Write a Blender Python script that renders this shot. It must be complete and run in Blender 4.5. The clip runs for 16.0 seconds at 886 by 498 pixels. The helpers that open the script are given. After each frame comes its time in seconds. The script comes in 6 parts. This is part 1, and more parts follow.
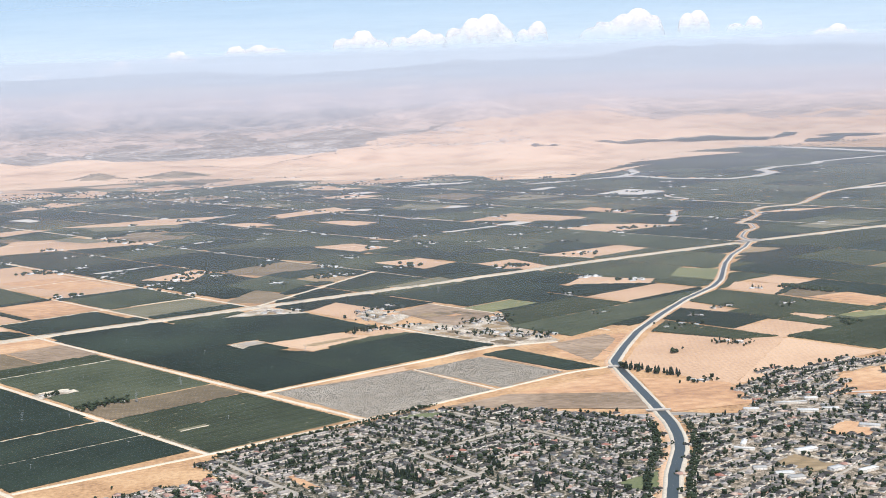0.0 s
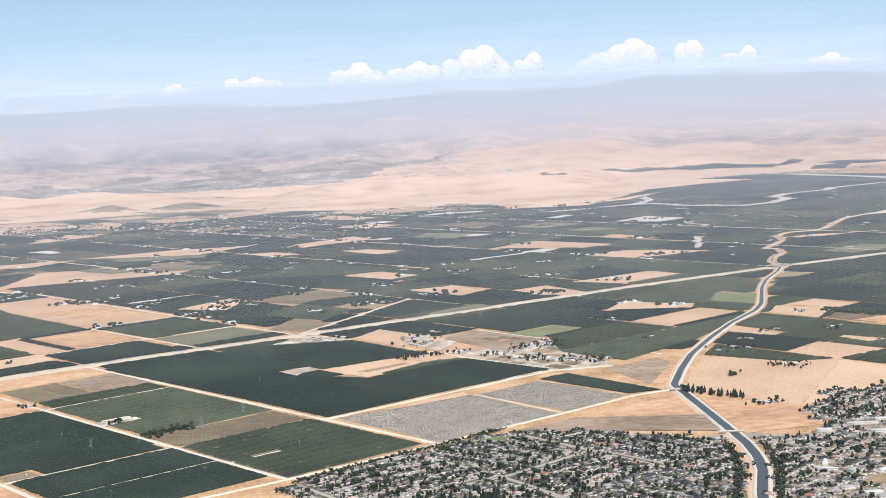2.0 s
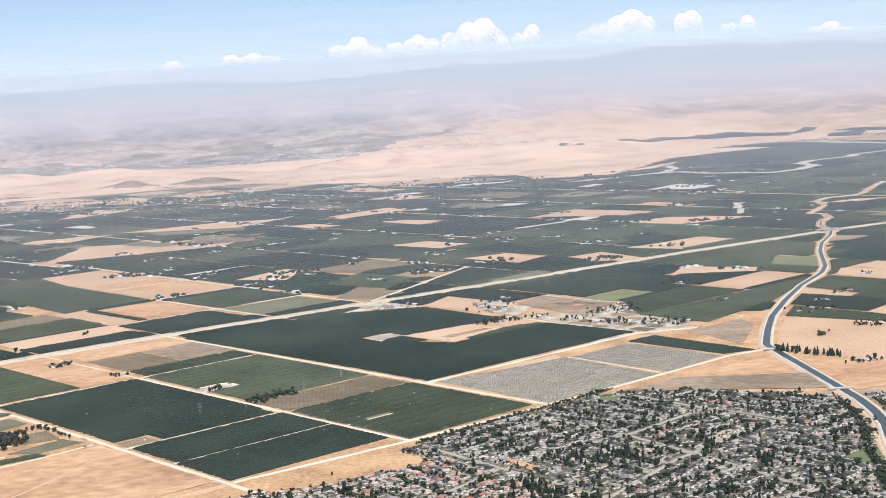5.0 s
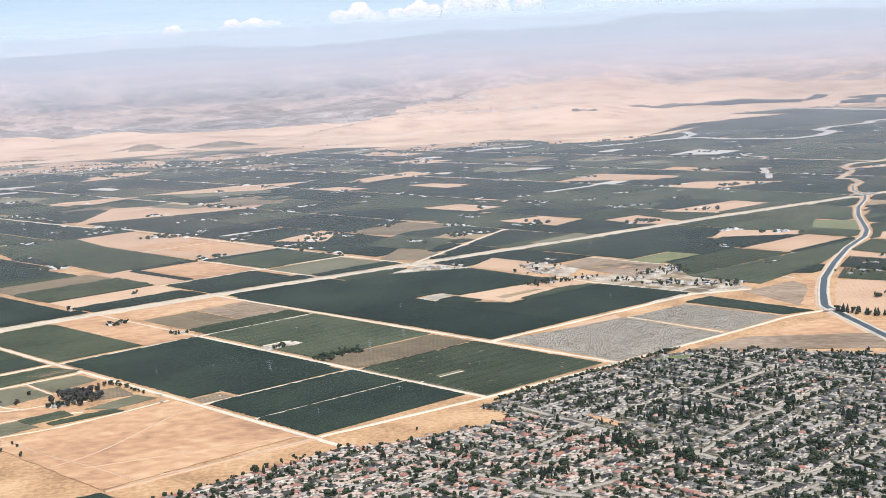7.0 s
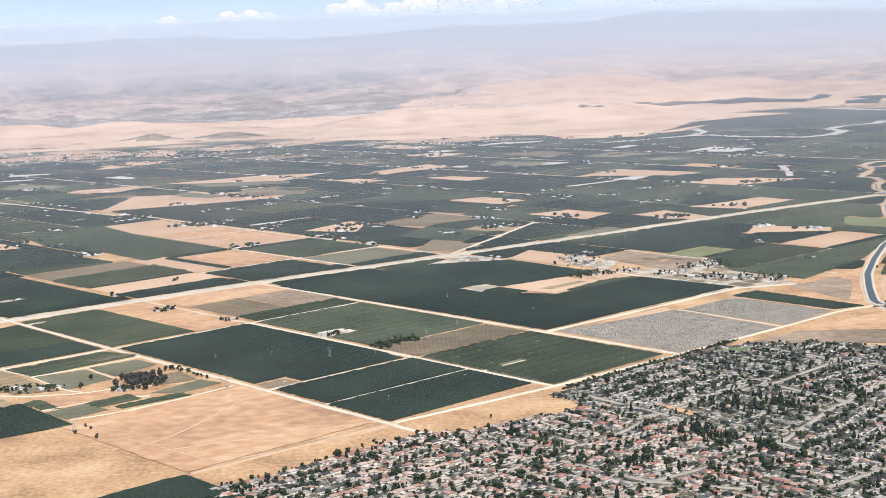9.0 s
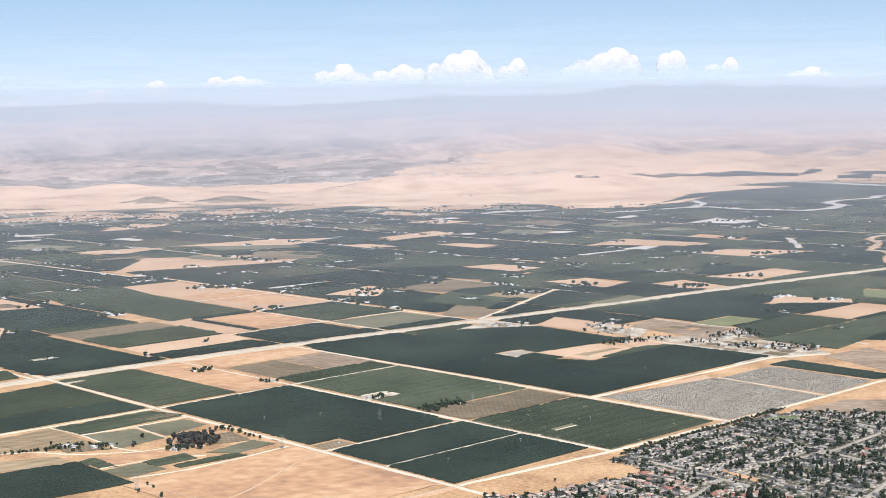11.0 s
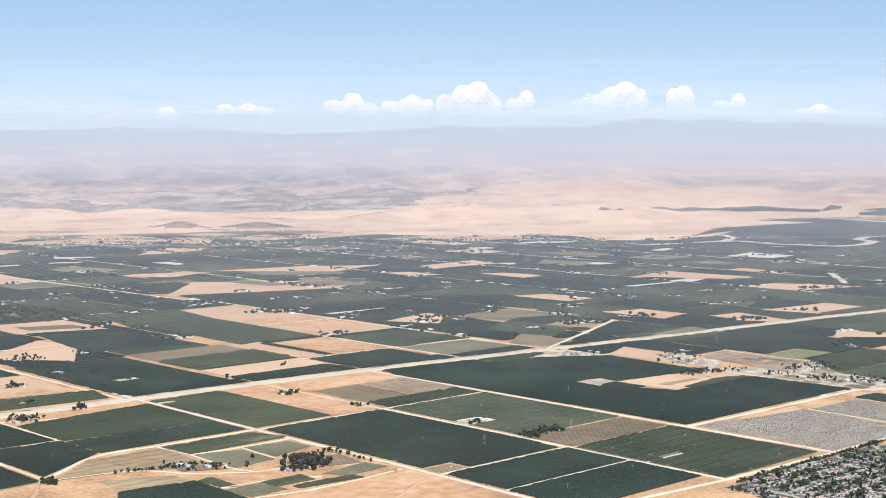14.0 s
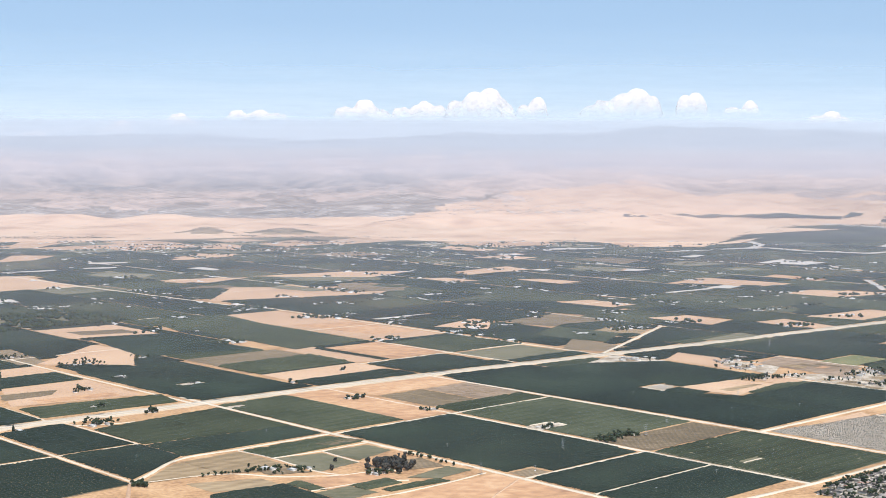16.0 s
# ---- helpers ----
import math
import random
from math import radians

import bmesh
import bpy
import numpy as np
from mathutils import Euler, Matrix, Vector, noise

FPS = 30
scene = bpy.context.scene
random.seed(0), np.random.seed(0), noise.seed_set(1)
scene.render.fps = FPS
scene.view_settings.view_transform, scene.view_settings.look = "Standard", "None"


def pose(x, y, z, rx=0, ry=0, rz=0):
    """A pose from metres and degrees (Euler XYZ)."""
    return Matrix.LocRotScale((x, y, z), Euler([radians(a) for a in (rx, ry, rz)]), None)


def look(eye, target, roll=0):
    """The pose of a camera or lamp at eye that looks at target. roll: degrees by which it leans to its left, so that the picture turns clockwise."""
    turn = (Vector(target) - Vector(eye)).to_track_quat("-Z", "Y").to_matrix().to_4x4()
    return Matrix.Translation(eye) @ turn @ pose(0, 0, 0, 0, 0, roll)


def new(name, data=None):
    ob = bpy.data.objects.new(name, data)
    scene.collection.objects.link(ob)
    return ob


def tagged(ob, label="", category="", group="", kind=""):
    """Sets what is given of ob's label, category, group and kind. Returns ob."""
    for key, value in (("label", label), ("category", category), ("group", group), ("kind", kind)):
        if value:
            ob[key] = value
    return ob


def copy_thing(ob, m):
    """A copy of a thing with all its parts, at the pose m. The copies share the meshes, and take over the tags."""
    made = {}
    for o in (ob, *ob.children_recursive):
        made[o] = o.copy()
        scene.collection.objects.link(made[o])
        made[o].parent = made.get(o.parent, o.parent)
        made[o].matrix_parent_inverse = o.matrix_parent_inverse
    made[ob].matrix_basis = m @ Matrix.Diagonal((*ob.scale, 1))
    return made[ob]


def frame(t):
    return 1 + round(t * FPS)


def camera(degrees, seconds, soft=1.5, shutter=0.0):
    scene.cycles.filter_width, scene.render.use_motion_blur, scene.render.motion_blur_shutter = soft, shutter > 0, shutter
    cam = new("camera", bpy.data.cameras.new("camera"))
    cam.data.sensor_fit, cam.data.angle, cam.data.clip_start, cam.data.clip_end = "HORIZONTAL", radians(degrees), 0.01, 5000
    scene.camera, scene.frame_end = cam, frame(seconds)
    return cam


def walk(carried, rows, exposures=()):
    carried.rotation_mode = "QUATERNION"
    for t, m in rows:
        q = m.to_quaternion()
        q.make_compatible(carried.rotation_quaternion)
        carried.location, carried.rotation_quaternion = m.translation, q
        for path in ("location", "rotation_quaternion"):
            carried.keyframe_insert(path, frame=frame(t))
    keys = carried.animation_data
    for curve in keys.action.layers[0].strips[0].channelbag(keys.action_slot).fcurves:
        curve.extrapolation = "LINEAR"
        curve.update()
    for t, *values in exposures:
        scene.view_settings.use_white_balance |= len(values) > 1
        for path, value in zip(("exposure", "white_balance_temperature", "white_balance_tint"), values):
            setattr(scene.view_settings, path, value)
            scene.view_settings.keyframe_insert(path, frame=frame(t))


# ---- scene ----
# A farm plain with a suburb, foothills and mountains, seen from the air.
# Built at 1 : 11.3 of its true size (a quarter mile is 35.5 m here), so that
# the mountains 52 km off lie inside the lens's reach.
cam = camera(37.0, 16.0, soft=0.5)
PATH = [
    (0, (0.019, -0.015, 65.538), (0.0, 1.97, 65.298), -2.1),
    (0.5, (-3.89, -0.34, 65.399), (-3.906, 1.648, 65.181), -2.2),
    (1, (-7.767, -0.533, 65.212), (-7.78, 1.457, 65.01), -2.3),
    (1.5, (-11.712, -0.64, 64.953), (-11.721, 1.35, 64.759), -2.4),
    (2, (-15.632, -0.702, 64.727), (-15.639, 1.288, 64.533), -2.5),
    (2.5, (-19.528, -0.893, 64.481), (-19.533, 1.097, 64.28), -2.6),
    (3, (-23.401, -1.001, 64.211), (-23.406, 0.987, 63.997), -2.7),
    (3.5, (-27.264, -1.105, 63.981), (-27.269, 0.882, 63.753), -2.8),
    (4, (-31.098, -1.239, 63.79), (-31.102, 0.748, 63.558), -2.8),
    (4.2, (-32.627, -1.298, 63.75), (-32.632, 0.689, 63.519), -3.1),
    (6.3, (-48.745, -2.176, 62.821), (-48.744, -0.192, 62.566), -3.2),
    (6.5, (-50.278, -2.251, 62.774), (-50.277, -0.269, 62.509), -3.2),
    (7, (-54.054, -2.408, 62.59), (-54.052, -0.428, 62.308), -2.9),
    (7.5, (-57.854, -2.476, 62.414), (-57.846, -0.497, 62.124), -2.3),
    (8, (-61.636, -2.63, 62.261), (-61.622, -0.652, 61.963), -2.0),
    (8.2, (-63.149, -2.724, 62.227), (-63.134, -0.746, 61.927), -2.0),
    (10.3, (-79.026, -4.173, 61.772), (-78.99, -2.186, 61.54), -1.6),
    (10.5, (-80.549, -4.342, 61.76), (-80.509, -2.355, 61.541), -1.4),
    (11, (-84.358, -4.809, 61.709), (-84.306, -2.818, 61.521), -1.0),
    (11.5, (-88.14, -5.302, 61.633), (-88.078, -3.31, 61.469), -0.6),
    (12, (-91.905, -5.73, 61.537), (-91.836, -3.737, 61.384), -0.3),
    (12.5, (-95.715, -6.072, 61.43), (-95.646, -4.079, 61.274), -0.3),
    (13, (-99.523, -6.316, 61.338), (-99.458, -4.323, 61.177), -0.3),
    (13.5, (-103.34, -6.58, 61.266), (-103.282, -4.587, 61.112), -0.2),
    (14, (-107.105, -6.861, 61.212), (-107.052, -4.866, 61.07), -0.0),
    (14.5, (-110.921, -7.269, 61.153), (-110.87, -5.274, 61.019), 0.1),
    (15, (-114.707, -7.69, 61.104), (-114.66, -5.695, 60.973), 0.1),
    (15.5, (-118.513, -8.109, 61.044), (-118.468, -6.113, 60.913), 0.1),
    (16, (-122.341, -8.167, 61.016), (-122.299, -6.172, 60.884), 0.1),
]
walk(cam, [(t, look(eye, target, roll)) for t, eye, target, roll in PATH])

# ---- world, sun, exposure ----
SUN_EL, SUN_AZ = 57.0, -68.0          # degrees; azimuth of the way to the sun from +x
world = bpy.data.worlds.new("sky")
scene.world = world
world.use_nodes = True
wn = world.node_tree.nodes
sky = wn.new("ShaderNodeTexSky")
sky.sky_type = "NISHITA"
sky.sun_disc = False
sky.sun_elevation = radians(SUN_EL)
sky.sun_rotation = radians(90 - SUN_AZ)
sky.altitude = 3000
sky.air_density, sky.dust_density, sky.ozone_density = 1.0, 0.2, 1.0
wn["Background"].inputs["Strength"].default_value = 0.105
tint = wn.new("ShaderNodeMix")
tint.data_type, tint.blend_type = "RGBA", "MULTIPLY"
tint.inputs["Factor"].default_value = 1.0
for socket in tint.inputs:
    if socket.type == "RGBA" and socket.name == "B":
        socket.default_value = (0.945, 0.94, 1.0, 1)
    if socket.type == "RGBA" and socket.name == "A":
        world.node_tree.links.new(sky.outputs["Color"], socket)
# summer haze evens the sky out
even = wn.new("ShaderNodeMix")
even.data_type = "RGBA"
even.inputs["Factor"].default_value = 0.75
for socket in tint.outputs:
    if socket.type == "RGBA":
        for goal in even.inputs:
            if goal.type == "RGBA" and goal.name == "A":
                world.node_tree.links.new(socket, goal)
            if goal.type == "RGBA" and goal.name == "B":
                goal.default_value = (3.95, 5.85, 8.3, 1)
for socket in even.outputs:
    if socket.type == "RGBA":
        world.node_tree.links.new(socket, wn["Background"].inputs["Color"])

sun_data = bpy.data.lights.new("sun", "SUN")
sun_data.energy, sun_data.angle, sun_data.color = 4.5, radians(0.6), (1.0, 0.94, 0.90)
sun = new("sun", sun_data)
_el, _az = radians(SUN_EL), radians(SUN_AZ)
sun_way = Vector((math.cos(_el) * math.cos(_az), math.cos(_el) * math.sin(_az), math.sin(_el)))
sun.matrix_world = look(sun_way * 300 + Vector((0, 300, 0)), (0, 300, 0))
scene.view_settings.exposure = 0.05

# ---- helpers for meshes ----
rng = np.random.default_rng(7)
GRID_TURN, GRID_SIDE = radians(41.03), radians(132.9)
GU = np.array([math.cos(GRID_TURN), math.sin(GRID_TURN)])
GV = np.array([math.cos(GRID_SIDE), math.sin(GRID_SIDE)])
GO = np.array([-43.4, 285.6])
GINV = np.linalg.inv(np.stack([GU, GV], 1))


def G(u, v):
    """World x, y of a place in the field grid (u runs right and ahead, v left and ahead)."""
    return GO + np.multiply.outer(np.asarray(u, float), GU) + np.multiply.outer(np.asarray(v, float), GV)


def P(u, v, z=0.0):
    x, y = G(u, v)
    return Vector((x, y, z))


def to_uv(x, y):
    d = np.stack([np.asarray(x, float) - GO[0], np.asarray(y, float) - GO[1]], -1)
    w = d @ GINV.T
    return w[..., 0], w[..., 1]


def raw_mesh(name, verts, faces, materials, smooth=False, slots=None):
    """A mesh from arrays: verts (n, 3), faces (m, 3) or (m, 4)."""
    me = bpy.data.meshes.new(name)
    verts = np.asarray(verts, np.float32)
    faces = np.asarray(faces, np.int32)
    k = faces.shape[1]
    me.vertices.add(len(verts))
    me.vertices.foreach_set("co", verts.ravel())
    me.loops.add(faces.size)
    me.loops.foreach_set("vertex_index", faces.ravel())
    me.polygons.add(len(faces))
    me.polygons.foreach_set("loop_start", np.arange(0, faces.size, k, dtype=np.int32))
    if slots is not None:
        me.polygons.foreach_set("material_index", np.asarray(slots, np.int32))
    for m in materials if isinstance(materials, (list, tuple)) else [materials]:
        me.materials.append(m)
    me.update(calc_edges=True)
    me.validate()
    if smooth:
        me.shade_smooth()
    return me


def thing(name, me, label, category, kind="", group="", at=None):
    ob = new(name, me)
    if at is not None:
        ob.matrix_world = at
    return tagged(ob, label, category, group, kind)


def part(name, me, parent, label=""):
    ob = new(name, me)
    ob.parent = parent
    return tagged(ob, label)


class Pile:
    """Gathers geometry of many alike pieces into one mesh."""

    def __init__(self):
        self.v, self.f, self.n = [], [], 0

    def add(self, verts, faces):
        self.v.append(np.asarray(verts, np.float32))
        self.f.append(np.asarray(faces, np.int32) + self.n)
        self.n += len(verts)
        return self

    def mesh(self, name, material, smooth=False):
        return raw_mesh(name, np.concatenate(self.v), np.concatenate(self.f), material, smooth)


def ico(level):
    bm = bmesh.new()
    bmesh.ops.create_icosphere(bm, subdivisions=level, radius=1.0)
    v = np.array([p.co[:] for p in bm.verts])
    f = np.array([[q.index for q in p.verts] for p in bm.faces])
    bm.free()
    return v, f


ICO1, ICO2, ICO3 = ico(1), ico(2), ico(3)


# ---- materials ----
def material(name):
    m = bpy.data.materials.new(name)
    m.use_nodes = True
    nt = m.node_tree
    return m, nt, nt.nodes, nt.links, nt.nodes["Principled BSDF"]


def ramp(nodes, stops):
    r = nodes.new("ShaderNodeValToRGB")
    while len(r.color_ramp.elements) > len(stops):
        r.color_ramp.elements.remove(r.color_ramp.elements[-1])
    while len(r.color_ramp.elements) < len(stops):
        r.color_ramp.elements.new(0.5)
    for e, (p, c) in zip(r.color_ramp.elements, stops):
        e.position, e.color = p, (*c, 1)
    return r


def surface(name, dark, mid, light, big=0.05, fine=1.2, rough=0.9, lo=0.3, hi=0.7, bump=0.0, bump_scale=4.0, vary=0.0, island=False, stripe=None, spec=0.15, stretch=None):
    """Soil, leaves, paint: three tones mixed by noise at two scales, with tone changes from thing to thing."""
    m, nt, nodes, links, bsdf = material(name)
    geo = nodes.new("ShaderNodeNewGeometry")
    pos = geo.outputs["Position"]
    if stretch:
        mp = nodes.new("ShaderNodeMapping")
        mp.inputs["Rotation"].default_value = (0, 0, -GRID_TURN)
        mp.inputs["Scale"].default_value = (stretch[0], stretch[1], 1)
        links.new(pos, mp.inputs["Vector"])
        pos = mp.outputs["Vector"]
    n1 = nodes.new("ShaderNodeTexNoise")
    n1.inputs["Scale"].default_value = big
    n1.inputs["Detail"].default_value = 5
    n2 = nodes.new("ShaderNodeTexNoise")
    n2.inputs["Scale"].default_value = fine
    n2.inputs["Detail"].default_value = 4
    links.new(pos, n1.inputs["Vector"])
    links.new(pos, n2.inputs["Vector"])
    mix = nodes.new("ShaderNodeMath")
    mix.operation = "MULTIPLY_ADD"
    mix.inputs[1].default_value = 0.55
    links.new(n1.outputs["Fac"], mix.inputs[0])
    half = nodes.new("ShaderNodeMath")
    half.operation = "MULTIPLY"
    half.inputs[1].default_value = 0.45
    links.new(n2.outputs["Fac"], half.inputs[0])
    links.new(half.outputs[0], mix.inputs[2])
    fac = mix.outputs[0]
    if stripe:
        size, amount = stripe
        w = nodes.new("ShaderNodeTexWave")
        w.inputs["Scale"].default_value = size
        w.inputs["Distortion"].default_value = 1.5
        w.inputs["Detail"].default_value = 2
        w.bands_direction = "Y"
        rot = nodes.new("ShaderNodeMapping")
        rot.inputs["Rotation"].default_value = (0, 0, -GRID_TURN)
        links.new(geo.outputs["Position"], rot.inputs["Vector"])
        links.new(rot.outputs["Vector"], w.inputs["Vector"])
        st = nodes.new("ShaderNodeMath")
        st.operation = "MULTIPLY_ADD"
        st.inputs[1].default_value = amount
        links.new(w.outputs["Fac"], st.inputs[0])
        links.new(fac, st.inputs[2])
        sub = nodes.new("ShaderNodeMath")
        sub.operation = "SUBTRACT"
        sub.inputs[1].default_value = amount / 2
        links.new(st.outputs[0], sub.inputs[0])
        fac = sub.outputs[0]
    if vary:
        if island:
            source = geo.outputs["Random Per Island"]
        else:
            info = nodes.new("ShaderNodeObjectInfo")
            source = info.outputs["Random"]
        va = nodes.new("ShaderNodeMath")
        va.operation = "MULTIPLY_ADD"
        va.inputs[1].default_value = vary
        links.new(source, va.inputs[0])
        links.new(fac, va.inputs[2])
        vs = nodes.new("ShaderNodeMath")
        vs.operation = "SUBTRACT"
        vs.inputs[1].default_value = vary / 2
        links.new(va.outputs[0], vs.inputs[0])
        fac = vs.outputs[0]
    r = ramp(nodes, [(lo, dark), (0.5, mid), (hi, light)])
    links.new(fac, r.inputs["Fac"])
    links.new(r.outputs["Color"], bsdf.inputs["Base Color"])
    bsdf.inputs["Roughness"].default_value = rough
    bsdf.inputs["Specular IOR Level"].default_value = spec
    if bump:
        nb = nodes.new("ShaderNodeTexNoise")
        nb.inputs["Scale"].default_value = bump_scale
        nb.inputs["Detail"].default_value = 4
        links.new(geo.outputs["Position"], nb.inputs["Vector"])
        b = nodes.new("ShaderNodeBump")
        b.inputs["Strength"].default_value = bump
        b.inputs["Distance"].default_value = 0.2
        links.new(nb.outputs["Fac"], b.inputs["Height"])
        links.new(b.outputs["Normal"], bsdf.inputs["Normal"])
    return m


M_GROUND = surface("dry_ground", (0.33, 0.19, 0.10), (0.50, 0.295, 0.15), (0.61, 0.39, 0.215), 0.10, 1.1, lo=0.38, hi=0.62, bump=0.2, bump_scale=1.5)
M_DRY = surface("dry_grass", (0.35, 0.195, 0.115), (0.54, 0.31, 0.168), (0.64, 0.41, 0.24), 0.04, 0.45, lo=0.36, hi=0.62, vary=0.05, stretch=(0.7, 1.0), bump=0.3, bump_scale=3)
M_STUBBLE = surface("stubble", (0.46, 0.29, 0.18), (0.57, 0.37, 0.235), (0.65, 0.445, 0.29), 0.04, 0.9, stripe=(0.35, 0.12), vary=0.14)
M_STRAW = surface("grey_straw", (0.19, 0.14, 0.08), (0.31, 0.22, 0.125), (0.44, 0.325, 0.195), 0.08, 0.8, stretch=(0.3, 1.0), stripe=(0.1, 0.1), vary=0.1)
M_BROWN = surface("brown_weeds", (0.12, 0.092, 0.056), (0.20, 0.148, 0.09), (0.31, 0.23, 0.145), 0.06, 0.8, stretch=(0.4, 1.0), vary=0.14, stripe=(0.4, 0.25))
M_WORN = surface("worn_brown_grass", (0.20, 0.142, 0.092), (0.31, 0.222, 0.15), (0.43, 0.315, 0.22), 0.07, 0.7, lo=0.36, hi=0.64, vary=0.1, stretch=(0.6, 1.0))
M_APRON = surface("trodden_gravel", (0.27, 0.21, 0.145), (0.46, 0.375, 0.28), (0.66, 0.58, 0.47), 0.22, 1.6, lo=0.38, hi=0.62)
M_OLIVE = surface("olive_grass", (0.11, 0.105, 0.06), (0.175, 0.16, 0.10), (0.27, 0.235, 0.15), 0.07, 0.9, vary=0.18, stretch=(0.5, 1.0))
M_YELLOW = surface("yellow_green_crop", (0.135, 0.148, 0.07), (0.20, 0.20, 0.10), (0.28, 0.265, 0.145), 0.08, 1.0, vary=0.1)
M_ASH = surface("ash_soil", (0.27, 0.23, 0.18), (0.37, 0.315, 0.25), (0.47, 0.41, 0.335), 0.12, 2.2, bump=0.4)
M_DIRT = surface("dirt_track", (0.56, 0.46, 0.335), (0.68, 0.57, 0.43), (0.77, 0.66, 0.52), 0.1, 1.4)
M_VERGE = surface("roadside_dirt", (0.48, 0.37, 0.25), (0.58, 0.455, 0.32), (0.67, 0.54, 0.395), 0.1, 1.2)
M_ASPHALT = surface("old_asphalt", (0.24, 0.215, 0.185), (0.31, 0.28, 0.245), (0.40, 0.365, 0.32), 0.1, 1.6)
M_ROADBED = surface("bleached_asphalt", (0.28, 0.24, 0.195), (0.37, 0.32, 0.26), (0.46, 0.405, 0.335), 0.1, 1.6)
M_CONCRETE = surface("pale_concrete", (0.46, 0.42, 0.36), (0.56, 0.51, 0.45), (0.66, 0.61, 0.55), 0.2, 2.0)
M_BANK = surface("canal_bank_gravel", (0.46, 0.39, 0.30), (0.57, 0.49, 0.385), (0.67, 0.59, 0.475), 0.2, 2.0)
M_YARD = surface("yards", (0.035, 0.038, 0.022), (0.11, 0.095, 0.065), (0.46, 0.38, 0.29), 1.2, 4.5, lo=0.42, hi=0.62)
M_LOT = surface("town_lots", (0.06, 0.055, 0.035), (0.24, 0.19, 0.135), (0.58, 0.47, 0.36), 0.7, 3.5, lo=0.4, hi=0.62)
M_DRIVE = surface("white_concrete", (0.48, 0.42, 0.35), (0.62, 0.56, 0.48), (0.76, 0.70, 0.62), 0.3, 2.0)
M_LAWN = surface("lawn", (0.105, 0.125, 0.055), (0.15, 0.165, 0.08), (0.205, 0.21, 0.115), 0.3, 1.5)
M_CITRUS = surface("citrus_leaves", (0.010, 0.019, 0.013), (0.019, 0.031, 0.021), (0.038, 0.055, 0.036), 0.05, 2.2, rough=0.7, vary=0.16, bump=0.5, bump_scale=6)
M_GREEN = surface("orchard_leaves", (0.029, 0.038, 0.021), (0.050, 0.062, 0.035), (0.088, 0.099, 0.058), 0.06, 2.2, rough=0.75, vary=0.2, stripe=(0.09, 0.10), bump=0.5, bump_scale=6)
M_TREE = surface("tree_leaves", (0.016, 0.026, 0.012), (0.030, 0.044, 0.022), (0.055, 0.072, 0.036), 0.4, 5.0, rough=0.75, vary=0.3, bump=0.6, bump_scale=9)
M_GUM = surface("gum_leaves", (0.020, 0.022, 0.018), (0.036, 0.036, 0.031), (0.066, 0.062, 0.052), 0.4, 5.0, rough=0.75, vary=0.3, bump=0.6, bump_scale=9)
M_TREES = surface("grove_leaves", (0.016, 0.026, 0.012), (0.030, 0.044, 0.022), (0.055, 0.072, 0.036), 0.4, 5.0, rough=0.75, vary=0.3, island=True, bump=0.6, bump_scale=9)
M_CYPRESS = surface("conifer_leaves", (0.010, 0.018, 0.011), (0.017, 0.028, 0.018), (0.028, 0.042, 0.026), 0.4, 5.0, rough=0.8, vary=0.2, island=True)
M_BRUSH = surface("grey_brush", (0.15, 0.14, 0.112), (0.26, 0.24, 0.195), (0.42, 0.385, 0.32), 0.3, 4.0, vary=0.4, island=True)
M_BARK = surface("bark", (0.06, 0.045, 0.03), (0.10, 0.075, 0.05), (0.16, 0.12, 0.09), 1.0, 6.0)
M_WALL = surface("stucco", (0.54, 0.47, 0.39), (0.66, 0.60, 0.52), (0.78, 0.73, 0.66), 0.5, 3.0, vary=0.3)
M_WALLS = surface("stucco_rows", (0.54, 0.47, 0.39), (0.66, 0.60, 0.52), (0.78, 0.73, 0.66), 0.5, 3.0, vary=0.3, island=True)
M_ROOF = surface("roof_shingle", (0.045, 0.042, 0.039), (0.125, 0.112, 0.10), (0.38, 0.335, 0.295), 0.3, 5.0, vary=0.6)
M_ROOFS = surface("roof_shingle_rows", (0.045, 0.042, 0.039), (0.125, 0.112, 0.10), (0.38, 0.335, 0.295), 0.3, 5.0, vary=0.6, island=True)
M_TILE = surface("roof_clay_tile", (0.33, 0.145, 0.105), (0.41, 0.275, 0.215), (0.55, 0.43, 0.35), 0.4, 5.0, vary=0.5)
M_TILES = surface("roof_clay_tile_rows", (0.33, 0.145, 0.105), (0.41, 0.275, 0.215), (0.55, 0.43, 0.35), 0.4, 5.0, vary=0.5, island=True)
M_METAL = surface("pale_sheet_roof", (0.36, 0.345, 0.32), (0.52, 0.50, 0.465), (0.70, 0.68, 0.64), 0.4, 4.0, rough=0.5, vary=0.4)
M_METALS = surface("pale_sheet_roof_rows", (0.42, 0.41, 0.39), (0.62, 0.60, 0.57), (0.80, 0.79, 0.77), 0.4, 4.0, rough=0.5, vary=0.4, island=True)
M_STEEL = surface("galvanised_steel", (0.20, 0.205, 0.21), (0.28, 0.285, 0.29), (0.36, 0.365, 0.37), 0.5, 5.0, rough=0.55)
M_DOOR = surface("garage_paint", (0.50, 0.46, 0.40), (0.62, 0.58, 0.52), (0.74, 0.71, 0.66), 0.5, 3.0, vary=0.3)
M_HILL = surface("hill_grass", (0.50, 0.305, 0.19), (0.74, 0.49, 0.315), (0.84, 0.60, 0.41), 0.012, 0.045, lo=0.34, hi=0.66)
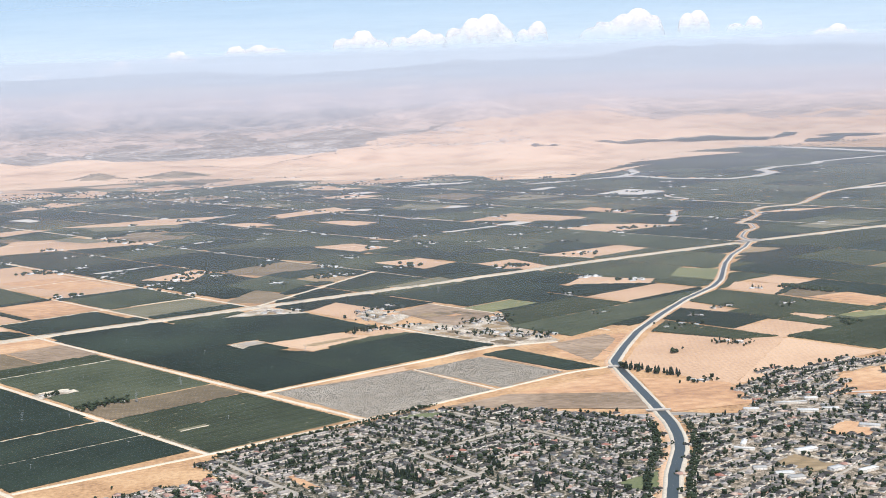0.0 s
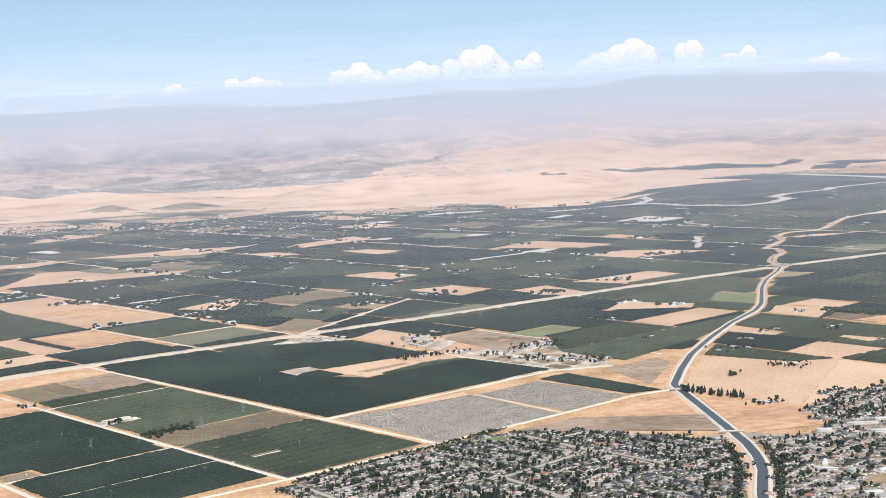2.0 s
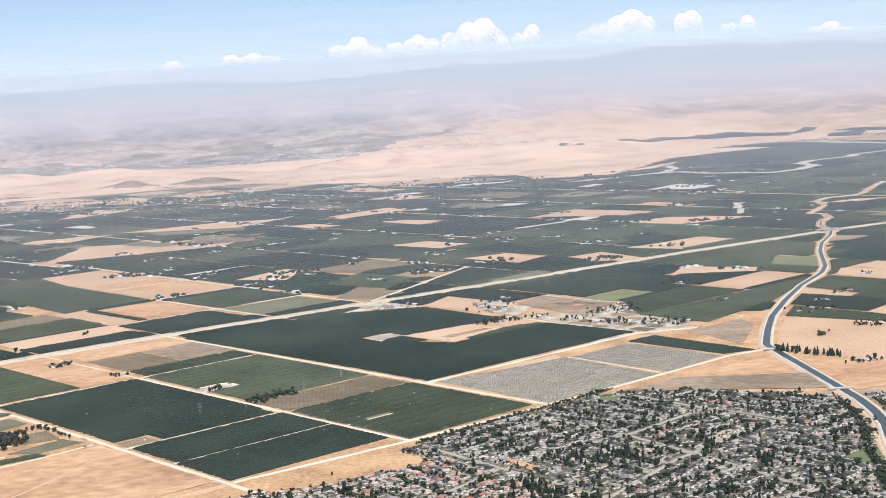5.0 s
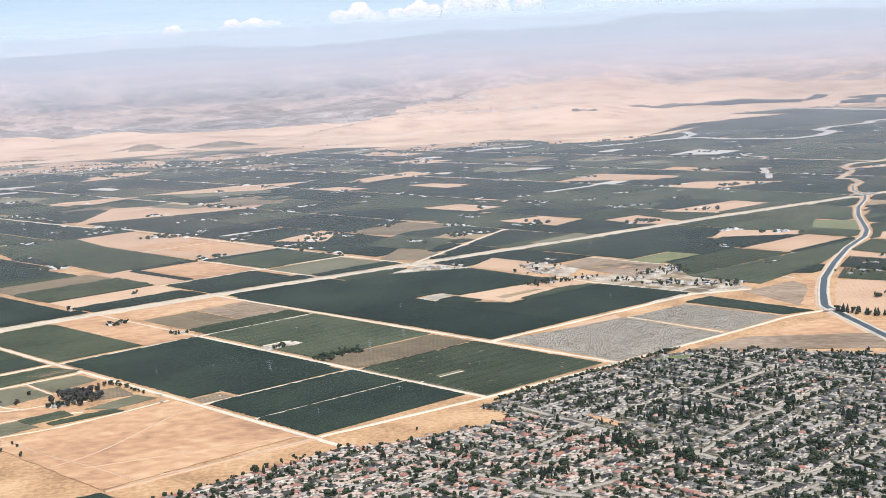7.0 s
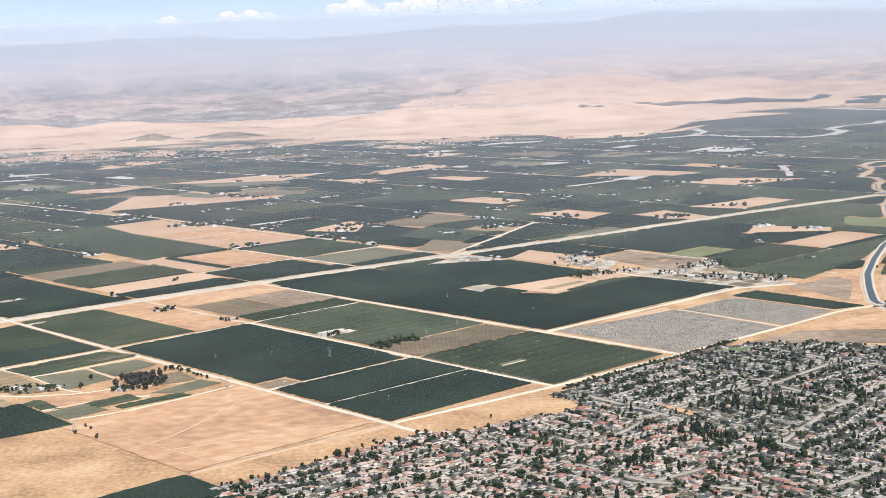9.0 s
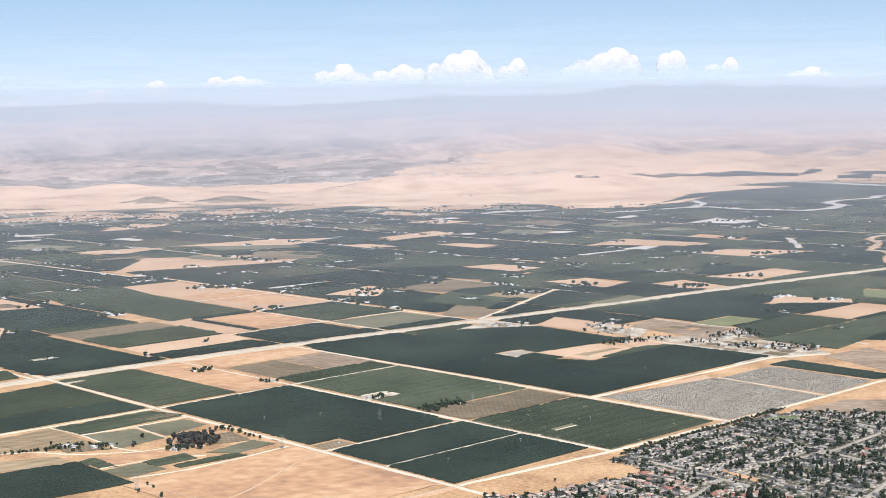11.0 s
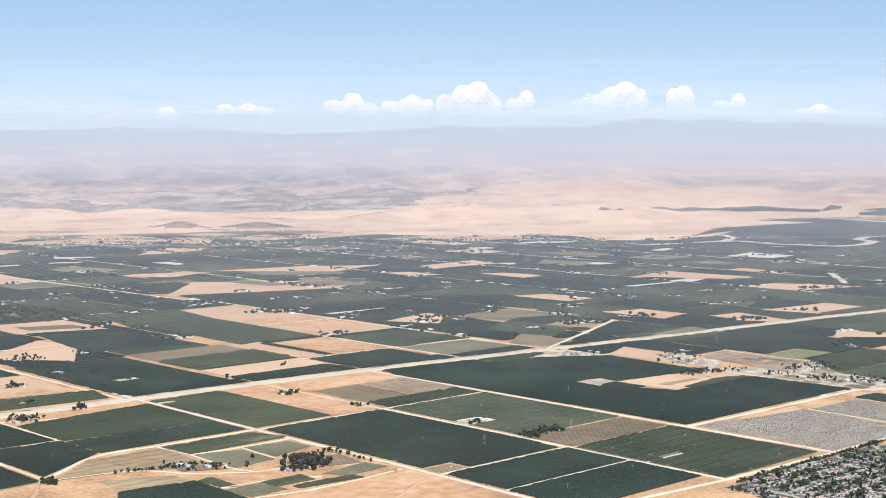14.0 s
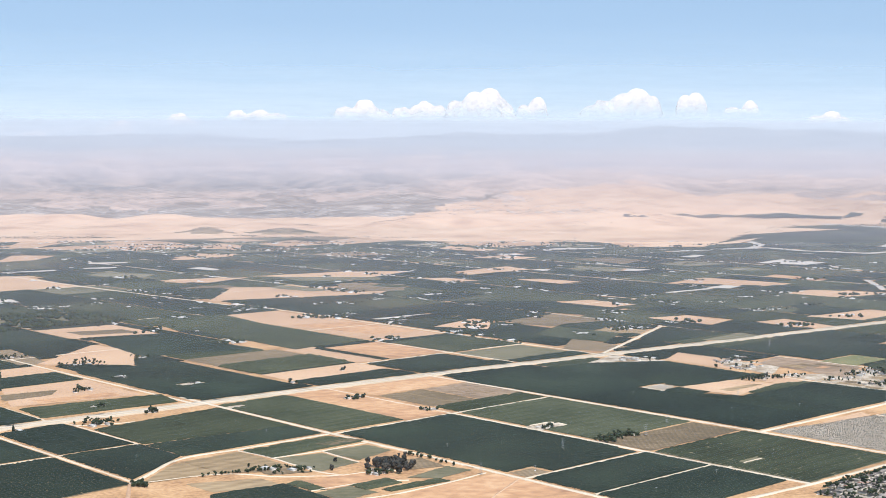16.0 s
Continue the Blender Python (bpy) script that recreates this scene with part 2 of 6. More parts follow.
M_HILLSIDE = surface("hillside_scrub", (0.18, 0.16, 0.148), (0.45, 0.36, 0.305), (0.78, 0.60, 0.49), 0.012, 0.07, lo=0.36, hi=0.64)
# scrub slopes with distance haze put into the colour as pale blue-grey
M_MOUNTAIN = surface("blued_mountain_scrub", (0.13, 0.16, 0.20), (0.26, 0.29, 0.33), (0.47, 0.46, 0.47), 0.006, 0.03, lo=0.36, hi=0.64)
M_TOWN = surface("town_gardens", (0.05, 0.055, 0.045), (0.20, 0.185, 0.16), (0.62, 0.56, 0.50), 0.03, 0.22, lo=0.38, hi=0.66)

M_WATER, _nt, _nodes, _links, _b = material("canal_water")
_b.inputs["Base Color"].default_value = (0.055, 0.066, 0.068, 1)
_b.inputs["Roughness"].default_value = 0.3
_b.inputs["Specular IOR Level"].default_value = 0.05
_n = _nodes.new("ShaderNodeTexNoise")
_n.inputs["Scale"].default_value = 2.5
_bp = _nodes.new("ShaderNodeBump")
_bp.inputs["Strength"].default_value = 0.12
_links.new(_n.outputs["Fac"], _bp.inputs["Height"])
_links.new(_bp.outputs["Normal"], _b.inputs["Normal"])

# distance haze painted on a sheet over the land, more opaque towards the mountains
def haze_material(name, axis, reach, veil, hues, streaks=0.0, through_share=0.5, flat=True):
    """Painted haze; opacity and tint follow one axis, lit level when flat."""
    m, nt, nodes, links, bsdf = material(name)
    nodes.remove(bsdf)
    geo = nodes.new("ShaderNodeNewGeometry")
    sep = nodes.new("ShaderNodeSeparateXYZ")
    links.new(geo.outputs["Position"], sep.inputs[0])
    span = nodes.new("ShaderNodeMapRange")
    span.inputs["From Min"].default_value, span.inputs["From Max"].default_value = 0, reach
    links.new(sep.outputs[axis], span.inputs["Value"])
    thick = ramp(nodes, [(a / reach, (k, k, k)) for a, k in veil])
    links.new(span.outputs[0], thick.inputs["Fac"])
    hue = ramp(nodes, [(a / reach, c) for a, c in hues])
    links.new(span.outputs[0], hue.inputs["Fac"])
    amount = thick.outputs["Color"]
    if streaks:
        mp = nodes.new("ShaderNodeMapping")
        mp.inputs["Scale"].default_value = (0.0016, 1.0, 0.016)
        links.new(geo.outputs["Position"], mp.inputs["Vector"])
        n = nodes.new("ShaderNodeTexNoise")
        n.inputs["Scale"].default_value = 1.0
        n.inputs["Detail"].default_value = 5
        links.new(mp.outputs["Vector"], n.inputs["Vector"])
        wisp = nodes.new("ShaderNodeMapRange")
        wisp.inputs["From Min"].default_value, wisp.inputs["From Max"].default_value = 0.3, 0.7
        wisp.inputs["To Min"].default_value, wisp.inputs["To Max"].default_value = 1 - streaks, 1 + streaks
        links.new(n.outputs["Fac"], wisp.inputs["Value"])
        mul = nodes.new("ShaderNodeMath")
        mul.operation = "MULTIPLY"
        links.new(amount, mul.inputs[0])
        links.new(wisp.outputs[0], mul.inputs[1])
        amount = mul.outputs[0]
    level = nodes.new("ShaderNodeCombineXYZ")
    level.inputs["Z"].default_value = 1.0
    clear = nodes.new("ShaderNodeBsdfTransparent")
    haze_diffuse = nodes.new("ShaderNodeBsdfDiffuse")
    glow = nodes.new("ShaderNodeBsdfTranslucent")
    for lobe in (haze_diffuse, glow):
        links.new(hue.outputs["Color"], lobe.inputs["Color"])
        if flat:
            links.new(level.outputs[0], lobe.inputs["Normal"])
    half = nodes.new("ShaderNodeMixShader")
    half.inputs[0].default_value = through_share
    links.new(haze_diffuse.outputs[0], half.inputs[1])
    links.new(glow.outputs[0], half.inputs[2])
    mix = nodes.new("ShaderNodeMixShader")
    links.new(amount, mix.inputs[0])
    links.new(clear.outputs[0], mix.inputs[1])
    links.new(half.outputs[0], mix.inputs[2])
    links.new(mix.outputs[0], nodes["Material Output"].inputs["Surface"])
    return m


M_HAZE = haze_material("painted_haze", "Y", 5000,
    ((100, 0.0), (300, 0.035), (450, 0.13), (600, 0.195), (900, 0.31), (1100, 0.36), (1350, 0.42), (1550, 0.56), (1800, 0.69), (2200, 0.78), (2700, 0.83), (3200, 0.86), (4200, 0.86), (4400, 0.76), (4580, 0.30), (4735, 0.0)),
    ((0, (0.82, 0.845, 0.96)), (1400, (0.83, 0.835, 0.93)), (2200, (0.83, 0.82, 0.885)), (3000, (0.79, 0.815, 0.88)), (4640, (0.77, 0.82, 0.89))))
# upright sheet added to whiten the lower sky like distant haze
M_VEIL = haze_material("painted_sky_haze", "Z", 800,
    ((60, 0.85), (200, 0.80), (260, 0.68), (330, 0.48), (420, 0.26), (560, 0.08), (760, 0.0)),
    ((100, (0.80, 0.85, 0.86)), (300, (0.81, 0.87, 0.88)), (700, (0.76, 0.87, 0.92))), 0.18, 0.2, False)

# cloud: white droplets that let much light through
M_CLOUD, _nt, _nodes, _links, _b = material("cloud")
_nodes.remove(_b)
_dif = _nodes.new("ShaderNodeBsdfDiffuse")
_dif.inputs["Color"].default_value = (0.86, 0.785, 0.75, 1)
_tra = _nodes.new("ShaderNodeBsdfTranslucent")
_tra.inputs["Color"].default_value = (0.94, 0.90, 0.88, 1)
_mx = _nodes.new("ShaderNodeMixShader")
_mx.inputs[0].default_value = 0.12
_links.new(_dif.outputs[0], _mx.inputs[1])
_links.new(_tra.outputs[0], _mx.inputs[2])
# light scattered inside the cloud evens the shading out
_g = _nodes.new("ShaderNodeNewGeometry")
_soft = _nodes.new("ShaderNodeVectorMath")
_soft.operation = "MULTIPLY_ADD"
_soft.inputs[1].default_value = (0.45, 0.45, 0.45)
_soft.inputs[2].default_value = (0.12, -0.40, 0.55)
_links.new(_g.outputs["Normal"], _soft.inputs[0])
_unit = _nodes.new("ShaderNodeVectorMath")
_unit.operation = "NORMALIZE"
_links.new(_soft.outputs[0], _unit.inputs[0])
_links.new(_unit.outputs[0], _dif.inputs["Normal"])
# opacity falls towards the base to paint it sunk in haze, with noisy wisps
_tc = _nodes.new("ShaderNodeTexCoord")
_sep = _nodes.new("ShaderNodeSeparateXYZ")
_links.new(_tc.outputs["Generated"], _sep.inputs[0])
_n = _nodes.new("ShaderNodeTexNoise")
_n.inputs["Scale"].default_value = 0.034
_n.inputs["Detail"].default_value = 4
_links.new(_tc.outputs["Object"], _n.inputs["Vector"])
_add = _nodes.new("ShaderNodeMath")
_add.operation = "MULTIPLY_ADD"
_add.inputs[1].default_value = 1.3
_links.new(_sep.outputs["Z"], _add.inputs[0])
_links.new(_n.outputs["Fac"], _add.inputs[2])
_thin = _nodes.new("ShaderNodeMapRange")
_thin.inputs["From Min"].default_value, _thin.inputs["From Max"].default_value = 0.56, 1.7
_thin.inputs["To Max"].default_value = 0.66
_links.new(_add.outputs[0], _thin.inputs["Value"])
_air = _nodes.new("ShaderNodeBsdfTransparent")
_fade = _nodes.new("ShaderNodeMixShader")
_links.new(_thin.outputs[0], _fade.inputs[0])
_links.new(_air.outputs[0], _fade.inputs[1])
_links.new(_mx.outputs[0], _fade.inputs[2])
_links.new(_fade.outputs[0], _nodes["Material Output"].inputs["Surface"])


# ---- the land: plain, foothills, mountains, in one sheet ----
def smooth(a, b, x):
    t = np.clip((x - a) / (b - a), 0, 1)
    return t * t * (3 - 2 * t)


def plain_edge(x):
    """How far ahead the farm plain reaches before the first hills, by x."""
    return np.interp(x, [-450, -394, -336, -265, -185, -138, -98, -7, 20, 30, 85, 139, 210, 269, 320, 390, 700, 1200], [1015, 998, 1026, 1059, 1076, 1028, 1008, 1005, 998, 945, 948, 1069, 1231, 1270, 1280, 1330, 1600, 1900])


def fbm(x, y, size, octaves, seed, ridged=False):
    out = np.zeros_like(x)
    flat = zip(x.ravel(), y.ravel())
    vals = np.empty(x.size)
    for i, (a, b) in enumerate(flat):
        total, amp, f = 0.0, 1.0, 1.0 / size
        for o in range(octaves):
            n = noise.noise((a * f, b * f, seed + o * 7.3))
            total += amp * ((1 - abs(n) * 2) if ridged else n)
            amp *= 0.5
            f *= 2.1
        vals[i] = total
    out[...] = vals.reshape(x.shape)
    return out


def land(x, y):
    e = plain_edge(x)
    low = np.zeros_like(x)
    hill = np.zeros_like(x)
    crest = np.zeros_like(x)
    far = y > 850
    xf, yf = x[far], y[far]
    low[far] = fbm(xf, yf, 110, 4, 3.1)
    hill[far] = fbm(xf, yf, 260, 5, 11.7, True)
    crest[far] = fbm(xf, yf, 900, 6, 23.9, True)
    z = smooth(0, 260, y - e) * (3.0 + 7.0 * low)
    # two low knolls on the grassland
    z += 5.2 * np.exp(-((x + 298) / 15) ** 2 - ((y - 1112) / 16) ** 2) + 3.6 * np.exp(-((x + 234) / 20) ** 2 - ((y - 1118) / 18) ** 2)
    middle = np.exp(-((x - 130) / 260) ** 2) * smooth(0, 900, y - e)
    z += middle * (5 + 6 * hill)
    rise = smooth(1450, 2500, y)
    left = 1 - smooth(-100, 250, x)
    z += rise * (3 + (10 + 30 * left) * np.maximum(hill - 0.2 * left, 0) + 5 * low)
    z = np.minimum(z, np.interp(y, [1200, 1500, 2000, 2600, 3200], [20, 27, 44, 62, 86]) + 2 * low)
    crown = 139 + 30 * smooth(-300, 900, x) + 32 * (crest - 1.15)
    back = smooth(2500, 4640, y) ** 1.3
    z = z * (1 - back) + back * crown
    z -= smooth(4660, 4960, y) * 120
    return np.maximum(z, 0)


def ground_z(x, y):
    return float(land(np.array([float(x)]), np.array([float(y)]))[0])


def land_grid():
    ys = np.concatenate([np.linspace(-700, 100, 5)[:-1], np.linspace(100, 900, 33)[:-1], np.linspace(900, 2900, 190)[:-1], np.linspace(2900, 4960, 80)])
    xs = np.concatenate([np.linspace(-2900, -1100, 40)[:-1], np.linspace(-1100, 1100, 190)[:-1], np.linspace(1100, 2900, 40)])
    gx, gy = np.meshgrid(xs, ys)
    return gx, gy, land(gx, gy)


def grid_faces(n, m):
    k = np.arange(n * m).reshape(n, m)
    return np.stack([k[:-1, :-1], k[:-1, 1:], k[1:, 1:], k[1:, :-1]], -1).reshape(-1, 4)


_x, _y, _z = land_grid()
_v, _f = np.stack([_x, _y, _z], -1).reshape(-1, 3), grid_faces(*_x.shape)
_mid = _v[_f].mean(1)
_rag = np.array([noise.noise((a * 0.004, b * 0.004, 8.0)) + 0.6 * noise.noise((a * 0.015, b * 0.015, 9.0)) for a, b, _c in _mid])
_grass_end = 1345 + 620 * smooth(-190, 150, _mid[:, 0]) + 260 * _rag * smooth(-250, 100, _mid[:, 0])
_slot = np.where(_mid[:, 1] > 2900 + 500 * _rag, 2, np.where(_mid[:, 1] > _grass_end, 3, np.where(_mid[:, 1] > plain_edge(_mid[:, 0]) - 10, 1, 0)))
_knoll = np.maximum(np.exp(-((_mid[:, 0] + 298) / 17) ** 2 - ((_mid[:, 1] - 1106) / 20) ** 2), np.exp(-((_mid[:, 0] + 234) / 24) ** 2 - ((_mid[:, 1] - 1110) / 22) ** 2))
_slot = np.where(_knoll > 0.32, 4, _slot)
_slot = np.where((_slot == 3) & (_mid[:, 1] < 1700 + 350 * _rag) & (_mid[:, 0] < 20 + 60 * _rag), 5, _slot)
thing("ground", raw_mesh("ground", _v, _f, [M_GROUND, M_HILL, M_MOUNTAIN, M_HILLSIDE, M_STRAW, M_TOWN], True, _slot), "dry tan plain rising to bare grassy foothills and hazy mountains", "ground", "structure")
# painted haze: one sheet over plain, foothills, mountains, one upright far behind their crest
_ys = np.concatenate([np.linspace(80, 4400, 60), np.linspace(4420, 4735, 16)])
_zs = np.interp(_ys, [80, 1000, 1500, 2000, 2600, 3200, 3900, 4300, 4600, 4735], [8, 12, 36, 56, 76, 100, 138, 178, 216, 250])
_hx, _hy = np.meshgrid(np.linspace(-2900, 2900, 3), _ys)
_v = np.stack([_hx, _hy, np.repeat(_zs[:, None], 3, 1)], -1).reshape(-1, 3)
thing("backdrop", raw_mesh("backdrop", _v, grid_faces(76, 3), M_HAZE, True), "sheet over the plain and hills painted as thin pale summer haze", "haze", "structure")
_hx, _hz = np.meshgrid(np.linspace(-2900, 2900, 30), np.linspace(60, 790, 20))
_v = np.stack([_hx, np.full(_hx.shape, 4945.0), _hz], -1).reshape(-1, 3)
thing("backdrop", raw_mesh("backdrop", _v, grid_faces(20, 30), M_VEIL), "whitish painted haze sheet added behind the mountain crest", "haze", "structure")

# ---- clouds over the mountains ----
def cloud(x, z, wide, tall, *towers):
    """One cumulus with a flat base at height z; towers: (place along it from -1 to 1, height share, breadth share)."""
    r = np.random.default_rng(abs(int(x)) + 5)
    w = wide / 2
    n, m = 90, 34
    a, t = np.meshgrid(np.linspace(-1.12, 1.12, n), np.linspace(0, 1, m))
    crest = np.zeros_like(a)
    for c, high, broad in towers or ((0.0, 1.0, 0.9),):
        crest = np.maximum(crest, high * np.sqrt(np.clip(1 - ((a - c) / broad) ** 2, 0, 1)) ** 0.8)
        for _ in range(7):
            d, b = c + r.uniform(-0.85, 0.85) * broad, r.uniform(0.16, 0.34) * broad
            h = high * math.sqrt(max(0.0, 1 - ((d - c) / broad) ** 2))
            crest = np.maximum(crest, np.where(np.abs(a - d) < b, h * 0.88 + 0.8 * b * w / tall * np.sqrt(np.clip(1 - ((a - d) / b) ** 2, 0, 1)), 0.0))
    crest = np.clip(crest, 0.0, 1.1) * np.clip((1.1 - np.abs(a)) * 4, 0, 1)
    for _ in range(3):
        crest[:, 1:-1] = 0.25 * crest[:, :-2] + 0.5 * crest[:, 1:-1] + 0.25 * crest[:, 2:]
    lumps = np.array([noise.noise((p * w * 0.05, q * tall * 0.09, x * 0.01)) + 0.6 * noise.noise((p * w * 0.12, q * tall * 0.2, x * 0.01 + 5)) for p, q in zip(a.ravel(), t.ravel())]).reshape(a.shape)
    thick = 0.22 * tall * np.sqrt(np.clip(1 - t ** 2.2, 0, 1)) * crest
    top = z + tall * crest * t
    pile = Pile()
    for face in (-1, 1):
        v = np.stack([x + a * w + 2.5 * lumps, 4800 + face * (thick * (1 + 0.10 * lumps) + 0.05), top], -1).reshape(-1, 3)
        f = grid_faces(m, n)
        f = f[crest.ravel()[f].min(1) > 0.1]
        pile.add(v, f if face < 0 else f[:, ::-1])
    thing("cloud", pile.mesh("cloud", M_CLOUD, True), "white heaped fair-weather cloud with a flat hazy base", "cloud", "", "clouds over the mountains")


cloud(-1494, 136, 110, 30)
cloud(-1200, 148, 150, 59, (0.3, 1.0, 0.5), (-0.45, 0.5, 0.6))
cloud(-973, 180, 135, 50, (0.0, 1.0, 0.6), (0.6, 0.5, 0.5))
cloud(-764, 204, 100, 38, (0.0, 1.0, 0.7), (-0.5, 0.5, 0.5))
cloud(-662, 204, 165, 38, (-0.3, 1.0, 0.5), (0.45, 0.6, 0.6))
cloud(-316, 203, 225, 77, (0.1, 1.0, 0.45), (-0.45, 0.68, 0.45), (0.6, 0.55, 0.45))
cloud(-108, 206, 215, 67, (0.2, 1.0, 0.5), (-0.5, 0.66, 0.5), (0.7, 0.8, 0.35))
cloud(113, 200, 270, 126, (0.25, 1.0, 0.42), (-0.15, 0.9, 0.42), (-0.62, 0.62, 0.4), (0.62, 0.6, 0.35))
cloud(308, 218, 140, 76, (0.2, 1.0, 0.5), (-0.5, 0.6, 0.5))
cloud(626, 222, 310, 104, (0.38, 1.0, 0.36), (0.05, 0.82, 0.4), (-0.35, 0.56, 0.4), (-0.75, 0.4, 0.3), (0.72, 0.74, 0.25))
cloud(885, 226, 140, 86, (0.15, 1.0, 0.6), (-0.4, 0.9, 0.5))
cloud(1062, 230, 140, 54, (0.45, 1.0, 0.4), (-0.4, 0.42, 0.6))
cloud(1385, 196, 170, 50, (0.1, 1.0, 0.4), (-0.35, 0.6, 0.6), (0.6, 0.5, 0.4))


# ---- fields ----
LEVEL = 0.03
_layer = [0]


def corner_list(c):
    """Corners from (u0, v0, u1, v1), or four (u, v) pairs in a row."""
    if len(c) == 4:
        u0, v0, u1, v1 = c
        return [(u0, v0), (u1, v0), (u1, v1), (u0, v1)]
    return [(c[i], c[i + 1]) for i in range(0, 8, 2)]


TAKEN = []


def inside_quad(q, u, v):
    ok = np.ones(np.shape(u), bool)
    area = sum(q[i][0] * q[(i + 1) % 4][1] - q[(i + 1) % 4][0] * q[i][1] for i in range(4))
    sg = 1 if area > 0 else -1
    for i in range(4):
        a, b = q[i], q[(i + 1) % 4]
        ok &= sg * ((b[0] - a[0]) * (v - a[1]) - (b[1] - a[1]) * (u - a[0])) > 0
    return ok


def sheet(c, n=14, z=0.03, wobble=0.25, seed=0):
    """A thin patch of ground over four grid corners, with slightly uneven edges."""
    q = np.array(corner_list(c), float)
    s, t = np.meshgrid(np.linspace(0, 1, n), np.linspace(0, 1, n))
    uv = (q[0] * ((1 - s) * (1 - t))[..., None] + q[1] * (s * (1 - t))[..., None] + q[2] * (s * t)[..., None] + q[3] * ((1 - s) * t)[..., None])
    edge = (s == 0) | (s == 1) | (t == 0) | (t == 1)
    r = np.random.default_rng(seed)
    uv += edge[..., None] * r.uniform(-wobble, wobble, uv.shape)
    xy = G(uv[..., 0], uv[..., 1])
    k = np.arange(n * n).reshape(n, n)
    f = np.stack([k[:-1, :-1], k[:-1, 1:], k[1:, 1:], k[1:, :-1]], -1).reshape(-1, 4)
    return np.concatenate([xy, np.full((n, n, 1), z)], -1).reshape(-1, 3), f


def field(mat, label, *c, category="field", lift=0.0):
    _layer[0] += 1
    TAKEN.append(np.array(corner_list(c), float))
    z = LEVEL + 0.004 * (_layer[0] % 14) + lift
    v, f = sheet(c, z=z, seed=_layer[0])
    return thing("field", raw_mesh("field", v, f, mat), label, category, "structure")


# clearings in the orchards: middle and half sizes, in grid metres
CLEARINGS = [(-30, 38.2, 4.4, 2.6), (-57, 143, 4.0, 2.0), (-68.5, 106, 3.2, 1.5), (-28, 20.5, 4.0, 2.0), (-26.4, -14.2, 3.6, 0.9), (-66.8, 9, 4.2, 2.0), (62, 1, 7.0, 1.4)]


def rows_geo(c, pitch, high, wide, step, seed):
    """Tree rows of an orchard block: bumpy hedges that run along the grid's u way."""
    q = np.array(corner_list(c), float)
    r = np.random.default_rng(seed)
    deep = 0.5 * (np.linalg.norm(q[3] - q[0]) + np.linalg.norm(q[2] - q[1]))
    length = 0.5 * (np.linalg.norm(q[1] - q[0]) + np.linalg.norm(q[2] - q[3]))
    rows, seg = max(1, round(deep / pitch - 0.2)), max(3, int(length / step))
    t = ((np.arange(rows) + 0.5) / rows)[:, None]
    s = np.linspace(0, 1, seg + 1)[None, :]
    jag = r.uniform(-0.5, 0.5, (rows, 2)) * step / length
    s = np.clip(s + jag[:, :1] * (1 - s), 0, 1) + 0 * t
    t = t + 0 * s
    uv = (q[0] * ((1 - s) * (1 - t))[..., None] + q[1] * (s * (1 - t))[..., None] + q[2] * (s * t)[..., None] + q[3] * ((1 - s) * t)[..., None])
    across = (q[3] - q[0]) / np.linalg.norm(q[3] - q[0])
    w = wide * r.uniform(0.75, 1.1, s.shape)
    h = high * r.uniform(0.7, 1.15, s.shape)
    gap = r.random(s.shape) < 0.012
    h[gap] *= 0.25
    w[gap] *= 0.4
    for hu, hv, ru, rv in CLEARINGS:
        open_ground = (np.abs(uv[..., 0] - hu) < ru) & (np.abs(uv[..., 1] - hv) < rv)
        h[open_ground] = -0.05
        w[open_ground] = 0.02
    h[:, 0] *= 0.5
    h[:, -1] *= 0.5
    pts = []
    for off, up in ((-0.5, 0.05), (-0.26, 0.92), (0.26, 0.92), (0.5, 0.05)):
        p = uv + (w * off)[..., None] * across + r.uniform(-0.06, 0.06, uv.shape) * wide
        pts.append(np.concatenate([G(p[..., 0], p[..., 1]), (h * up * r.uniform(0.85, 1.1, h.shape))[..., None]], -1))
    v = np.stack(pts, 2)
    k = np.arange(v.shape[0] * v.shape[1] * 4).reshape(v.shape[0], v.shape[1], 4)
    f = np.stack([k[:, :-1, :-1], k[:, 1:, :-1], k[:, 1:, 1:], k[:, :-1, 1:]], -1).reshape(-1, 4)
    return v.reshape(-1, 3), f


def orchard(mat, label, *c, pitch=0.62, high=0.42, wide=0.56, step=0.95):
    _layer[0] += 1
    TAKEN.append(np.array(corner_list(c), float))
    v, f = rows_geo(c, pitch, high, wide, step, _layer[0])
    return thing("orchard", raw_mesh("orchard", v, f, mat), label, "orchard", "stuff")


DARK = "dark green citrus orchard in dense clipped rows"
LIGHT = "mid green young orchard in even rows on dry soil"
TAN = "bare tan field of mown dry grass"
PALE = "pale tan stubble field with faint mowing lines"
WEED = "brown weedy fallow field"
OLV = "olive grey fallow field with thin grass"

# big dark block with its notch
orchard(M_CITRUS, DARK, 1.7, 2.8, 27, 2.8, 27, 48.8, 1.5, 48.8)
orchard(M_CITRUS, DARK, 1.5, 48.6, 27, 48.6, 27.6, 58.4, 1.4, 58.4)
orchard(M_CITRUS, DARK, 1.4, 58.1, 32.2, 58.1, 51, 94.4, 0.6, 101.5)
orchard(M_CITRUS, DARK, 26.7, 2.8, 38.2, 2.8, 35.9, 30.8, 26.7, 48.4)
orchard(M_CITRUS, DARK, 38.1, 2.8, 71.4, 1.6, 69.8, 30.4, 35.8, 30.8)
orchard(M_CITRUS, DARK, 31.4, 58.6, 69.4, 50.2, 71.3, 81.3, 50.4, 94.8)
